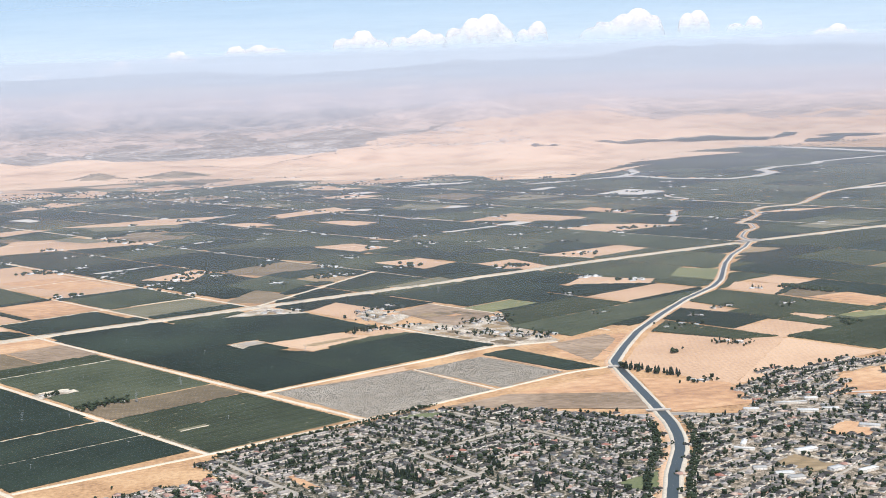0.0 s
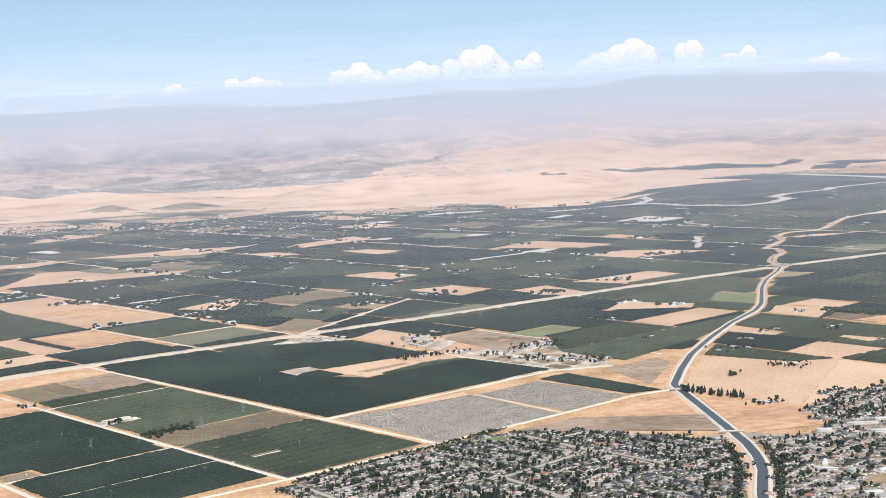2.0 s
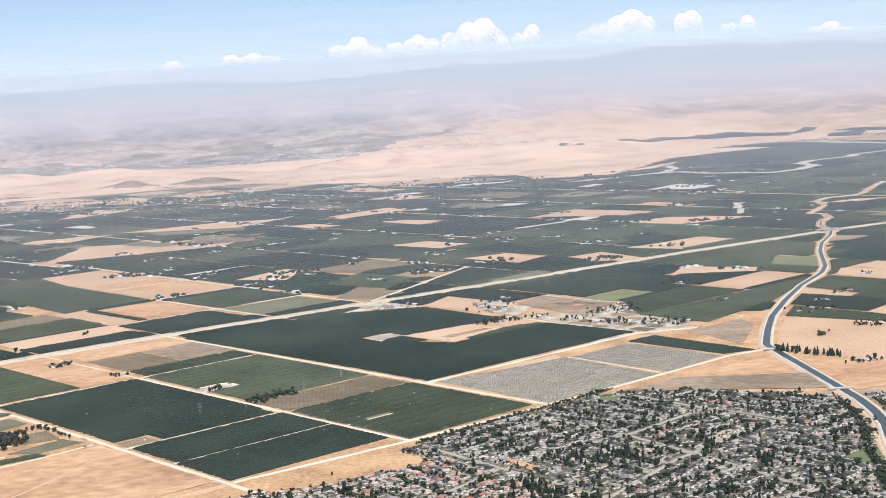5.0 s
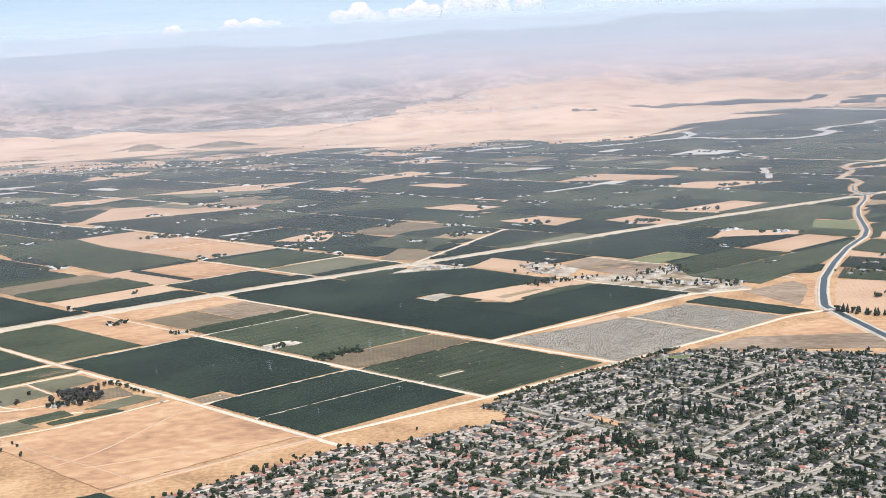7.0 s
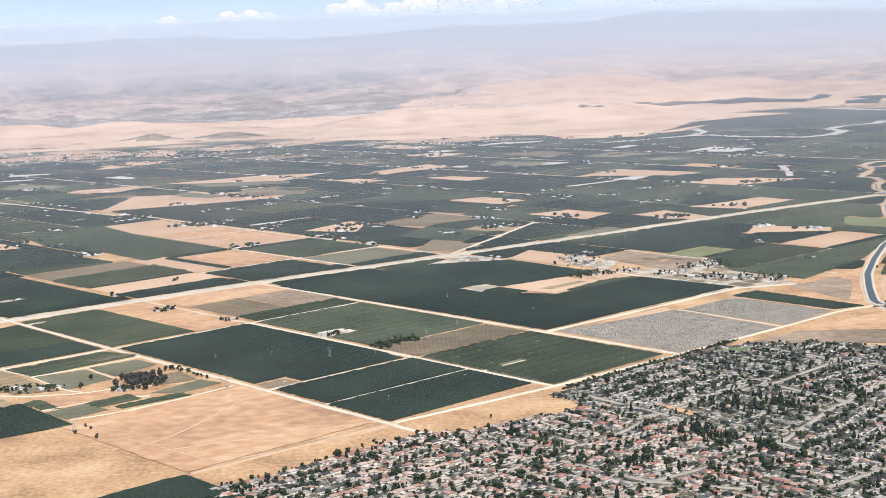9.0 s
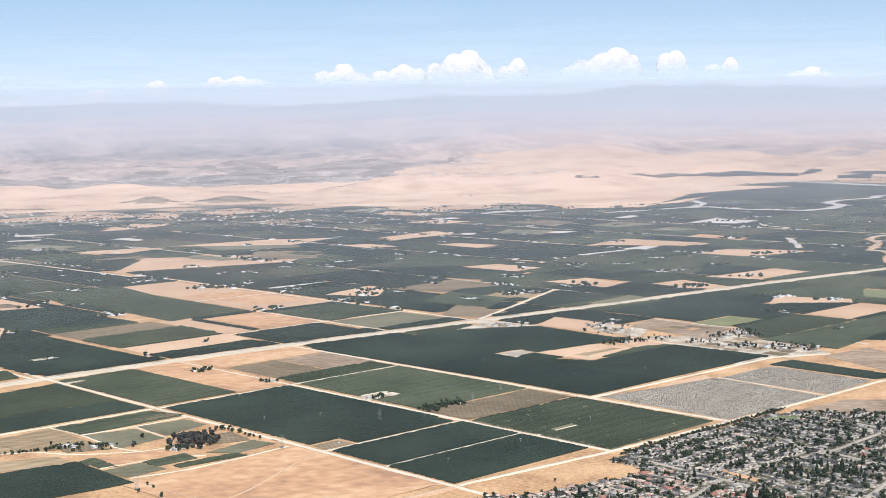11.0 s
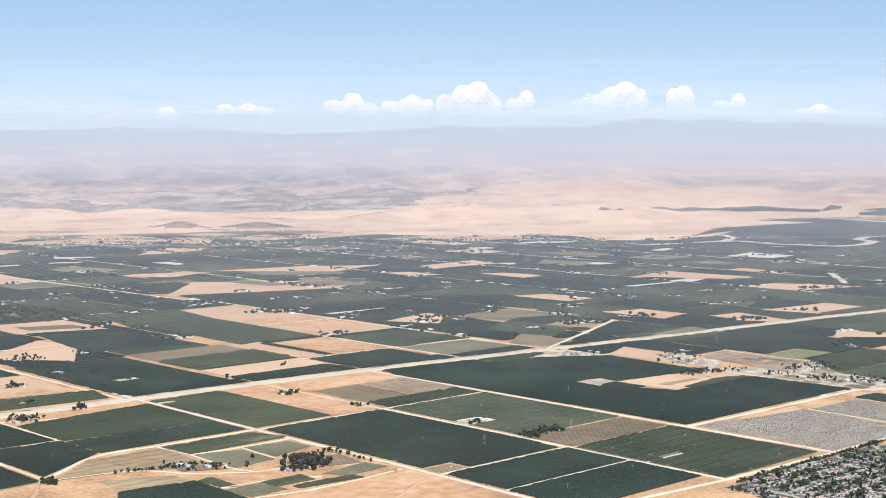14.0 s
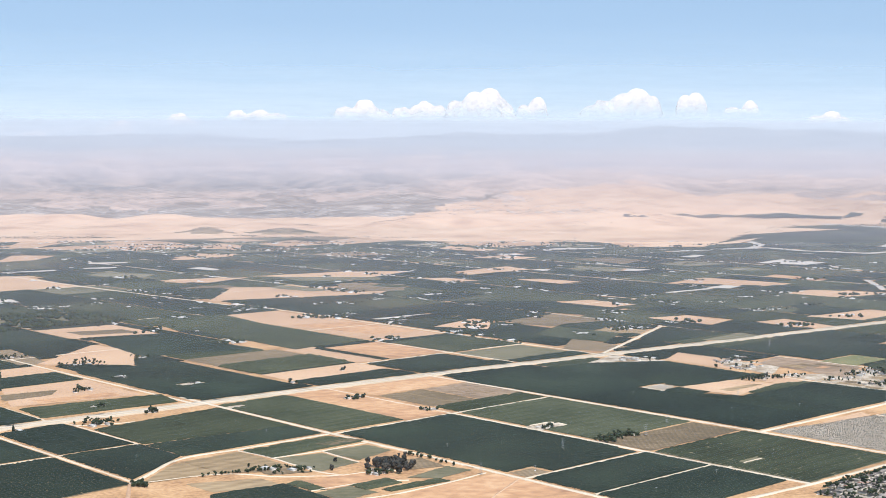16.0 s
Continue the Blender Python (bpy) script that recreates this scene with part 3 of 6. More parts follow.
field(M_APRON, "pale gravel yard with a pond in the orchard", 28, 57, 36.2, 57.2, 36.8, 52.4, 27.2, 49)
field(M_ROADBED, "drained grey holding pond in the yard", 30.2, 56, 34, 56.2, 35.2, 53.4, 29.8, 50.8, category="pond", lift=0.05)
field(M_STUBBLE, "bare tan yard cut into the orchard", 35.4, 50.9, 57.4, 48.1, 60.1, 35.7, 36.8, 32.4)
field(M_STRAW, "trampled strip in the yard", 40, 41, 55, 40, 56, 38, 41, 37, lift=0.02)
# blocks around the farm roads
field(M_OLIVE, OLV, -34.2, -32.6, -1.4, 4.4)
orchard(M_GREEN, LIGHT, -34.1, -32.5, -1.5, 4.3, pitch=1.15, wide=0.95)
field(M_BROWN, WEED, -34, 5.2, -1.7, 18.4)
field(M_OLIVE, OLV, -33.3, 19.2, -1.2, 63)
orchard(M_GREEN, LIGHT, -33.2, 19.3, -1.3, 62.9, pitch=1.15, wide=1.0)
orchard(M_GREEN, LIGHT, -32.4, 64.6, -1.6, 73.2, pitch=0.8)
field(M_BROWN, WEED, -32.2, 74, -16.8, 94.6)
field(M_WORN, WEED, -16.2, 74, -0.3, 94.6)
field(M_DRY, TAN, -31.9, 95.4, 1.1, 109.2)
orchard(M_CITRUS, DARK, -70.8, -28.7, -35.9, -11.75)
orchard(M_CITRUS, DARK, -70.3, -10.6, -35.8, 5)
orchard(M_CITRUS, DARK, -70, 12.1, -35.9, 62.9)
orchard(M_CITRUS, DARK, -62.7, 6.7, -36.7, 12.1)
field(M_BROWN, "bare brown corner yard", -70.1, 6.7, -63.7, 11.2)
orchard(M_GREEN, LIGHT, -70.2, 66, -48.8, 110.3)
field(M_DRY, TAN, -48.8, 65.3, -33.9, 111.5)
field(M_DRY, "wide dry golden grass field with worn patches", -110.1, -26.9, -72.6, 12.5)
orchard(M_CITRUS, DARK, -153.7, -65.9, -110.7, -28.1)
# small parcels by the gum tree farm
orchard(M_GREEN, LIGHT, -96.6, 62.4, -73.9, 62.4, -71, 53.4, -96, 52.9, pitch=0.8, wide=0.72)
field(M_BROWN, "narrow brown strip in a young orchard", -81.6, 57.2, -72.6, 56.9, -71.2, 53.6, -79.9, 53.9, lift=0.3)
field(M_OLIVE, OLV, -95.7, 52.7, -85.4, 49.8, -85.6, 38, -96.8, 37)
field(M_OLIVE, OLV, -84, 51.3, -73.2, 50, -72.9, 42.4, -84.4, 39.6)
field(M_DRY, "bare golden plot beside the gum trees", -103.5, 33.4, -90, 30.8, -87.9, 22.3, -104.4, 24.5)
orchard(M_GREEN, LIGHT, -107.4, 33.1, -103.5, 33.4, -104, 24.3, -107.1, 25.9, pitch=0.8, wide=0.72)
orchard(M_GREEN, LIGHT, -99.4, 24.1, -90.1, 23.6, -90.6, 19.1, -99.4, 19.4, pitch=0.8, wide=0.72)
field(M_OLIVE, OLV, -107.8, 23.9, -99.5, 24.1, -98.7, 16.6, -106.9, 16.3)
orchard(M_GREEN, LIGHT, -97, 17.9, -83.3, 17, -82.8, 14, -96.6, 15.3, pitch=0.8, wide=0.72)
field(M_OLIVE, OLV, -87, 21.8, -74.7, 23.7, -73.5, 17.9, -83.3, 17)
field(M_BROWN, "pinkish brown ploughed plot", -78.3, 33.6, -73.5, 32.9, -74.9, 23.9, -83, 26.6)
field(M_STRAW, PALE, -111.2, 62.2, -97.1, 62.7, -97.5, 39.7, -110.8, 48.4)
field(M_BROWN, "weedy corner with bushes beside a farm lane", -104.7, 45.6, -100.3, 45.9, -96.8, 37, -105.2, 41.2)
field(M_STRAW, PALE, -120.9, 45.8, -108, 40.3, -107.9, 33.3, -120.7, 36.8)
orchard(M_CITRUS, DARK, -122.5, 35.3, -107.4, 33, -107.9, 12.1, -134.6, 15.3, pitch=0.8, wide=0.72)
# blocks left of the ditch
orchard(M_CITRUS, DARK, -108.2, 66.6, -72.6, 66.2, -72.6, 77.4, -108.2, 81)
orchard(M_CITRUS, DARK, -126.6, 55.2, -108.4, 67.2, -108.4, 82.3, -126.6, 83.2)
orchard(M_GREEN, LIGHT, -108, 82.4, -72.4, 78.4, -72, 107.5, -108, 103.5)
orchard(M_CITRUS, DARK, -126.2, 84.8, -109, 84.4, -109.6, 114.5, -126, 113)
field(M_BROWN, "weedy brown soil under a young speckled orchard", -163, 50, -128.4, 52.2, -128.2, 83, -163, 84)
orchard(M_CITRUS, "young speckled orchard in wide rows", -162.8, 50.4, -128.6, 52.5, -128.4, 82.8, -162.8, 83.8, pitch=0.95, wide=0.62, step=0.45)
orchard(M_CITRUS, DARK, -163, 85.6, -128.2, 85, -128.2, 112, -161, 116)
# beyond the highway
orchard(M_GREEN, LIGHT, -110, 124, -74.6, 121.6, -72, 133.6, -108.6, 138.6, pitch=0.8, step=1.1)
field(M_STUBBLE, TAN, -108.5, 142.8, -75.6, 137, -74.2, 168.6, -99, 168.6)
field(M_BROWN, WEED, -106.5, 151.4, -93, 152, -88, 158.5, -103, 160.5)
field(M_DRY, PALE, -101, 142.2, -80, 139.6, -80, 145.5, -101, 148)
orchard(M_CITRUS, DARK, -126, 122.5, -111, 122.2, -110.6, 146, -126, 148)
orchard(M_CITRUS, DARK, -99, 169.6, -74.4, 169.6, -74.4, 185.6, -91.5, 185.6, pitch=0.9, wide=0.85, step=1.1)
field(M_STUBBLE, TAN, -90.5, 186.4, -74, 186.4, -73.4, 201, -84, 201)
field(M_BROWN, "weedy lots with sheds and scattered trees", -76, 204, -67, 204, -62, 240, -74, 238)
field(M_STUBBLE, TAN, -71, 204, -51, 182.4, -34.5, 211, -37.5, 232)
orchard(M_CITRUS, DARK, -70.9, 122.8, -37.1, 181.2, pitch=0.8, wide=0.76, step=1.1)
orchard(M_CITRUS, DARK, -34.9, 122.6, -0.5, 127.6, pitch=0.9, wide=0.85, step=1.1)
field(M_STUBBLE, TAN, -33.9, 128.8, 0.5, 143.3)
field(M_STRAW, OLV, -34.5, 146.4, 0.7, 164.7)
orchard(M_GREEN, "uneven grey green olive grove", -34.4, 146.6, 0.6, 164.5, pitch=1.5, high=0.8, wide=1.1, step=0.9)
field(M_BROWN, WEED, -34, 165.3, -0.1, 183)
field(M_STUBBLE, TAN, 0.6, 142.6, 12.4, 179.7)
orchard(M_CITRUS, DARK, 1.3, 118.6, 33, 138.9, pitch=0.9, wide=0.85, step=1.1)
field(M_DRY, TAN, 14.1, 142, 35.9, 175)
orchard(M_CITRUS, DARK, 9.9, 142.4, 13.3, 175.5, pitch=0.9, wide=0.85, step=1.1)
orchard(M_GREEN, LIGHT, 4.3, 177.6, 36, 184, 37.6, 239.5, 8, 240.5, pitch=1.2, wide=1.0, step=1.1)
field(M_OLIVE, OLV, 37.2, 116.2, 66.2, 138)
orchard(M_GREEN, LIGHT, 37.5, 139.6, 68.3, 169.9, pitch=0.9, wide=0.8, step=1.1)
field(M_STUBBLE, PALE, 38.5, 174.7, 67, 274.9)
field(M_DRY, TAN, 48, 190, 66, 188, 66, 226, 42, 232)
orchard(M_CITRUS, DARK, -40, 197, -3, 184.6, -6, 231, -32, 242.5, pitch=1.2, wide=1.1, step=1.1)
field(M_STUBBLE, PALE, -35, 249.5, -5.6, 241, -4.4, 276.5, -34.6, 279.5)
field(M_BROWN, WEED, -28, 256, -9, 250, -9, 262, -28, 268)
orchard(M_CITRUS, DARK, -63, 246, -36, 248, -35.4, 280, -45, 283.6, pitch=1.2, wide=1.1, step=1.1)
orchard(M_GREEN, LIGHT, 2.4, 242, 37.6, 241, 43.6, 274.6, 10.4, 284, pitch=1.2, wide=1.1, step=1.1)
# right of the big block
field(M_APRON, "pale gravel yard of a packing plant", 49.6, 95.5, 70.3, 101.9, 72.5, 83, 46.8, 90, category="yard")
field(M_STUBBLE, TAN, 73.7, 84.6, 91.3, 92.3, 92, 68.3, 72.6, 60)
field(M_APRON, "pale gravel yard of a packing plant", 76.4, 64.8, 88, 74.1, 91.8, 55.2, 73.6, 46.1, category="yard")
field(M_WORN, "brown fallow field behind the packing plant", 88, 60.9, 105.1, 65.4, 106, 36.8, 83.4, 29.4)
field(M_APRON, "trodden lots between farm houses", 73.6, 46.1, 86.8, 35, 88.1, 14, 71.5, 18.1)
field(M_STUBBLE, "tan lots between farm houses", 61, 48.8, 72.5, 45.5, 71.5, 31.5, 60.6, 36)
field(M_APRON, "trodden lots between farm houses", 71.5, -3.5, 86, -7, 100, 35, 72, 30)
orchard(M_CITRUS, DARK, 89.2, 65.8, 106.9, 93.2, pitch=0.9, wide=0.85, step=1.1)
orchard(M_CITRUS, DARK, 108, 51.8, 155.5, 88, pitch=0.9, wide=0.85, step=1.1)
orchard(M_YELLOW, "yellow green hay field", 104.4, 38.7, 125.8, 51.1, pitch=1.2, wide=1.18, high=0.15, step=1.2)
orchard(M_YELLOW, "yellow green hay field", 103, 34, 113, 28.5, 125, 28.5, 121, 35, pitch=1.2, wide=1.18, high=0.15, step=1.2)
field(M_STUBBLE, TAN, 143.6, 19.5, 175.8, 36.1)
orchard(M_GREEN, LIGHT, 91.6, -5.5, 129.1, -0, 174.8, 15.4, 91.8, 17.6, pitch=0.9, wide=0.85, step=1.1)
orchard(M_GREEN, LIGHT, 92.6, 18.5, 141.5, 17.8, 140.7, 37.8, 107.1, 36.2, pitch=0.9, wide=0.85, step=1.1)
orchard(M_CITRUS, DARK, 59.8, -33.7, 67.6, -36.9, 69.8, -5.8, 60.2, -5.3, pitch=0.62)
field(M_DRY, "golden grass field beside the canal", 20.9, -40.8, 42.5, -70.9, 57.3, -56.1, 64.9, -43.5)
field(M_OLIVE, OLV, 119, 105, 125, 97.5, 145, 98, 146, 107)
# beyond the canal
field(M_WORN, "browner strip of dry grass along the suburb", 16.7, -39, 34.2, -40.9, 52.6, -60.6, 43, -71.9, lift=0.03)
field(M_DRY, "tan grass field beside the canal", 88.1, -6.7, 106.1, -14.3, 73.8, -34.1, 70.5, -21.3)
field(M_WORN, "thin brown grass patch in the tan field", 80, -8.5, 99.4, -10.5, 95.4, -17.5, 71, -31, lift=0.03)
field(M_STUBBLE, "wide tan field beyond the canal", 106.9, -18.5, 122.1, -49.5, 71.6, -71.3, 70.8, -40.2)
field(M_STUBBLE, "wide tan field beyond the canal", 122.1, -49.5, 121.5, -76, 93.3, -73.5, 71.6, -71.3)
orchard(M_GREEN, LIGHT, 108.8, -17.6, 124.1, -10.1, 123.1, -47.2, 113.4, -40.6, pitch=0.9, wide=0.85, step=1.1)
orchard(M_CITRUS, DARK, 125.1, -8.1, 142.8, -0.5, 146.1, -29.6, 124.9, -31.6, pitch=0.9, wide=0.85, step=1.1)
field(M_STUBBLE, TAN, 141.9, 0.6, 153.5, 5.8, 148.4, -14.9, 142.9, -14.2)
field(M_STUBBLE, TAN, 125, -31.7, 142.7, -31.9, 142.5, -50.6, 121.7, -48.8)
orchard(M_GREEN, LIGHT, 123.7, -48.1, 163.1, -53, 153.5, -78.9, 123.1, -74.7, pitch=0.9, wide=0.85, step=1.1)
orchard(M_GREEN, LIGHT, 153.7, 5.5, 176.9, 12.4, 177.6, -13.7, 151.2, -15.2, pitch=0.9, wide=0.85, step=1.1)
field(M_STUBBLE, TAN, 180.1, 11.6, 193.2, 18, 198, 0.2, 178.3, -7.3)
field(M_STUBBLE, TAN, 198.6, 17.5, 212.1, 16.2, 208.6, -1, 196.3, -1)
field(M_BROWN, WEED, 179.6, -9.3, 195.5, -3.5, 192.2, -21.4, 178.4, -26.4)
field(M_DRY, TAN, 180.2, -17.7, 194.8, -21.7, 190.3, -42.7, 177, -39.9)
orchard(M_GREEN, LIGHT, 152.8, -17.4, 175.9, -18.6, 175.1, -41, 156.6, -42, pitch=0.9, wide=0.85, step=1.1)
orchard(M_YELLOW, "yellow green hay field", 157.6, -39.7, 173.1, -45.7, 170.6, -53.9, 157.9, -48.1, pitch=1.2, wide=1.18, high=0.15, step=1.2)
field(M_STUBBLE, TAN, 151.6, -30.3, 156.6, -30.5, 154.5, -42.5, 149.1, -41.7)
orchard(M_CITRUS, DARK, 233.2, 46.9, 250.7, 54, 251.5, 11.4, 233.8, 12.8, pitch=0.9, wide=0.85, step=1.1)
field(M_STRAW, OLV, 253.9, 60.1, 271.3, 67.5, 275.2, 54.4, 258.1, 54.2)
field(M_STUBBLE, "pale yard of sheds between orchards", 157.3, 58.3, 174.7, 66.8, 184.4, 43, 175.3, 37.9)
field(M_YELLOW, "yellow green hay field", 192, 43.3, 209.8, 54, 215.3, 40.1, 192.5, 25.9)
field(M_DRY, "bare tan field at the rim of the town", 74.3, -90.2, 94.2, -82.9, 107.8, -85.5, 82.7, -100.2)
field(M_DRY, "tan field between canal and town", 63.9, -51.3, 72.5, -69.1, 60.7, -84.8, 44.1, -76.7)
# small plots, yards and lawns among the farm houses and round the packing plant
plots = np.random.default_rng(77)
for u0, v0, u1, v1, count in ((72, -1, 96, 33, 34), (76, 56, 90, 68, 8), (52, 88, 70, 98, 8), (88, 40, 103, 58, 6)):
    made = []
    for _ in range(count * 4):
        a, b = plots.uniform(1.8, 4.5), plots.uniform(2.5, 7.5)
        u, v = plots.uniform(u0 + a / 2, u1 - a / 2), plots.uniform(v0 + b / 2, v1 - b / 2)
        if len(made) >= count or any(abs(u - p) < (a + c) / 2 + 0.3 and abs(v - q) < (b + d) / 2 + 0.3 for p, q, c, d in made):
            continue
        made.append((u, v, a, b))
        k = int(plots.integers(6))
        field((M_BROWN, M_STRAW, M_DRY, M_APRON, M_STRAW, M_BROWN)[k], ("weedy brown plot beside a farm house", "straw-coloured paddock", "dry golden paddock", "pale gravel yard", "straw-coloured paddock", "ploughed brown plot")[k], u - a / 2, v - b / 2, u + a / 2, v + b / 2, category="plot", lift=0.06)
# bare and green plots far out on the plain
STRIP = "pale bare strip among orchards"
field(M_BROWN, "brown weedy lot with sheds and low trees", 67.3, 120.9, 91.2, 137.3, 88.5, 109.5, 75, 108.7)
field(M_BROWN, WEED, 105.5, 181.6, 136, 186.3, 141.8, 172.3, 112.1, 162.9)
orchard(M_GREEN, LIGHT, 87.2, 151.9, 112.1, 162.9, 113.7, 134.4, 91.2, 122.6, pitch=0.9, wide=0.85, step=1.1)
field(M_STRAW, "pale lots with sheds and trees beside a farm road", 111, 143.9, 125.9, 150.9, 128.2, 134, 117.2, 129.4)
field(M_STUBBLE, TAN, 157.6, 158.7, 177.4, 153.2, 172.8, 130.9, 157.1, 126.9)
field(M_STUBBLE, TAN, 177.6, 122.4, 195.1, 120.7, 186.5, 88.5, 173.2, 102.1)
field(M_STUBBLE, TAN, 206.4, 119.7, 250.1, 115.9, 247.7, 97.7, 212.6, 98)
field(M_STUBBLE, TAN, 175.5, 220.1, 194.2, 219.9, 194.5, 191.3, 176.9, 191.2)
field(M_BROWN, "brown stubble field beside a farm road", 105.6, 187.4, 142.2, 192.1, 143.6, 160.7, 124.3, 164.3)
orchard(M_GREEN, LIGHT, 142.1, 202.9, 166.7, 203.3, 173.4, 180.4, 148, 176.2, pitch=1.6, wide=1.5, step=1.6)
orchard(M_GREEN, LIGHT, 142.3, 257.1, 197.7, 268.4, 211.2, 212.1, 177.3, 224, pitch=1.6, wide=1.5, step=1.6)
field(M_STUBBLE, PALE, 244.8, 311.5, 257.6, 305.8, 261.4, 280.2, 242.2, 278.4)
field(M_STUBBLE, PALE, 212.1, 347.7, 226.2, 342.3, 225.7, 316.7, 209.8, 321.4)
field(M_STUBBLE, TAN, 254.2, 367, 304.7, 375.7, 296.2, 348, 250.4, 346.6)
field(M_CONCRETE, STRIP, 295.3, 346.1, 304.4, 351.5, 307.5, 343.3, 296.2, 337)
field(M_OLIVE, OLV, 287.4, 439.1, 300.8, 429, 300.4, 400.6, 288.1, 410.4)
field(M_STUBBLE, TAN, 340, 439.4, 368.4, 441.9, 371.3, 409.3, 344, 409.1)
field(M_CONCRETE, STRIP, 373.8, 453.5, 388.3, 448.9, 383.3, 434.2, 368.5, 439.2)
field(M_STUBBLE, PALE, 383.3, 517, 411.7, 536.1, 405.7, 474.3, 383.8, 487.8)
field(M_CONCRETE, STRIP, 422.8, 458.8, 448.6, 468, 476.4, 449, 468.4, 439.7)
field(M_BROWN, "weedy lots with sheds and scattered trees", 376.2, 390.7, 406.2, 383.8, 403.7, 353.8, 368.6, 340.5)
field(M_STUBBLE, PALE, 286.2, 246.4, 326.1, 253.9, 329.7, 204.3, 309.4, 203.7)
field(M_CONCRETE, STRIP, 278.3, 218.6, 297.3, 221.6, 300.3, 211.8, 285.1, 207.7)
field(M_CONCRETE, STRIP, 245.5, 218.2, 277.8, 216, 276.8, 211, 244.6, 213.1)
field(M_DRY, TAN, 354.2, 236, 371.5, 240.3, 365.6, 203.7, 351.7, 202.1)
field(M_STUBBLE, TAN, 282.6, 178.3, 307.7, 179.2, 324.4, 140.8, 286.5, 149.4)
field(M_OLIVE, OLV, 382.4, 328.8, 416.9, 332.9, 415.7, 299.4, 384.6, 304.8)
field(M_CONCRETE, STRIP, 441.9, 357, 467, 362.2, 464.2, 352.9, 443, 346.4)
field(M_OLIVE, OLV, 378.9, 283.3, 401.4, 281.5, 399.1, 258, 381, 261.2)
field(M_CONCRETE, STRIP, 432.8, 294.4, 472.9, 302.2, 469.8, 268.2, 442.1, 265)
field(M_STUBBLE, TAN, 101.7, 415.1, 114.9, 429.1, 153.3, 411.7, 118.5, 397.9)
field(M_BROWN, WEED, 91.6, 386.1, 117.4, 384.7, 116.3, 369.2, 90.2, 377.8)
field(M_STUBBLE, TAN, 67.5, 323.1, 112.9, 371, 176.6, 322.9, 143.4, 298.6)
field(M_OLIVE, OLV, 123.8, 355.9, 136.8, 364.9, 139.8, 327.6, 127.7, 330.1, lift=0.08)
field(M_BROWN, "pinkish bare field with a few trees", 134.3, 321.4, 165.6, 354.7, 184.8, 329.6, 162.2, 303.1, lift=0.08)
orchard(M_GREEN, LIGHT, 166.7, 332.1, 177, 337.5, 182.1, 319, 169.6, 317.8, pitch=1.6, wide=1.5, step=1.6)
field(M_STUBBLE, PALE, 151.6, 417.3, 209, 409.2, 241.6, 386.7, 200.5, 370.8)
field(M_OLIVE, OLV, 163.5, 403.7, 201.7, 367.5, 192.3, 354.2, 156.9, 376.8, lift=0.08)
field(M_CONCRETE, STRIP, 77.1, 227.1, 104.1, 226.5, 104.7, 223.5, 77.5, 222)
field(M_STUBBLE, "tan lots with sheds and scattered trees", 77.4, 192.6, 104.3, 201.2, 107.3, 191.3, 86.9, 173.3)
field(M_OLIVE, OLV, 104, 474.1, 115.5, 495.7, 124.8, 458.2, 109.9, 447.1)
field(M_STUBBLE, PALE, 201.3, 565.7, 239.8, 577.8, 236.9, 544.6, 202.7, 546.8)
orchard(M_GREEN, LIGHT, 201.3, 540.6, 266.9, 553.1, 277.4, 510.5, 219.5, 495.9, pitch=1.6, wide=1.5, step=1.6)
field(M_CONCRETE, STRIP, 159.5, 486.6, 172, 487.1, 170.3, 465, 162.3, 460.1)
field(M_CONCRETE, STRIP, 134.2, 547.3, 140, 560.3, 159.7, 549.5, 156.7, 539.7)
field(M_STUBBLE, TAN, 262.1, 628.1, 306.9, 670.8, 305.1, 636.8, 271.2, 595.3)
field(M_STUBBLE, TAN, 245.9, 708.8, 285.1, 723.7, 288.6, 687.6, 242.7, 651.8)
field(M_STUBBLE, TAN, 367.5, 636.5, 422.6, 655.6, 410.7, 603.8, 357.8, 594)
field(M_STUBBLE, TAN, 329.3, 653.2, 372.8, 667, 365.2, 625.8, 324.5, 615.7)
field(M_STUBBLE, PALE, 12.7, 422.4, 54.3, 506.3, 67.8, 495.7, 61.5, 424.1)
field(M_CONCRETE, STRIP, -3.4, 373.9, 6.2, 394.2, 9.7, 388.1, 6.4, 371.7)
field(M_CONCRETE, STRIP, 114, 518.4, 119.3, 524.8, 137.1, 519.9, 130.5, 509.6)
field(M_CONCRETE, STRIP, 67.2, 520.6, 69.8, 526.1, 101.9, 524.5, 95.8, 513.9)
field(M_OLIVE, OLV, 95, 480.1, 115.2, 492.5, 112.2, 433.3, 99.2, 436.1)
field(M_STUBBLE, PALE, 184.2, 542.1, 233.5, 585.8, 246.7, 560.2, 219.9, 536.5)
field(M_STUBBLE, TAN, 99, 595.3, 134.2, 646.3, 155.4, 627.3, 124.8, 596.9)
field(M_STUBBLE, TAN, 156.6, 709.7, 212.9, 791.1, 220.8, 744.5, 178.5, 704.1)
field(M_OLIVE, OLV, 340.5, 96.5, 376.5, 97.1, 378.5, 73.6, 339.6, 79.1)
field(M_STUBBLE, PALE, 388.2, 146.3, 408.2, 142.3, 422.8, 127, 397.8, 132.1)
field(M_CONCRETE, STRIP, 517.5, 179, 532.9, 185, 567.8, 173.2, 557.2, 167.1)
orchard(M_GREEN, LIGHT, 550.5, 218.7, 591.9, 225.3, 608.6, 208.7, 565.6, 193.8, pitch=1.6, wide=1.5, step=1.6)
orchard(M_GREEN, LIGHT, 211.3, 140.9, 234.3, 152.7, 232.8, 136.8, 214.1, 129.5, pitch=1.6, wide=1.5, step=1.6)
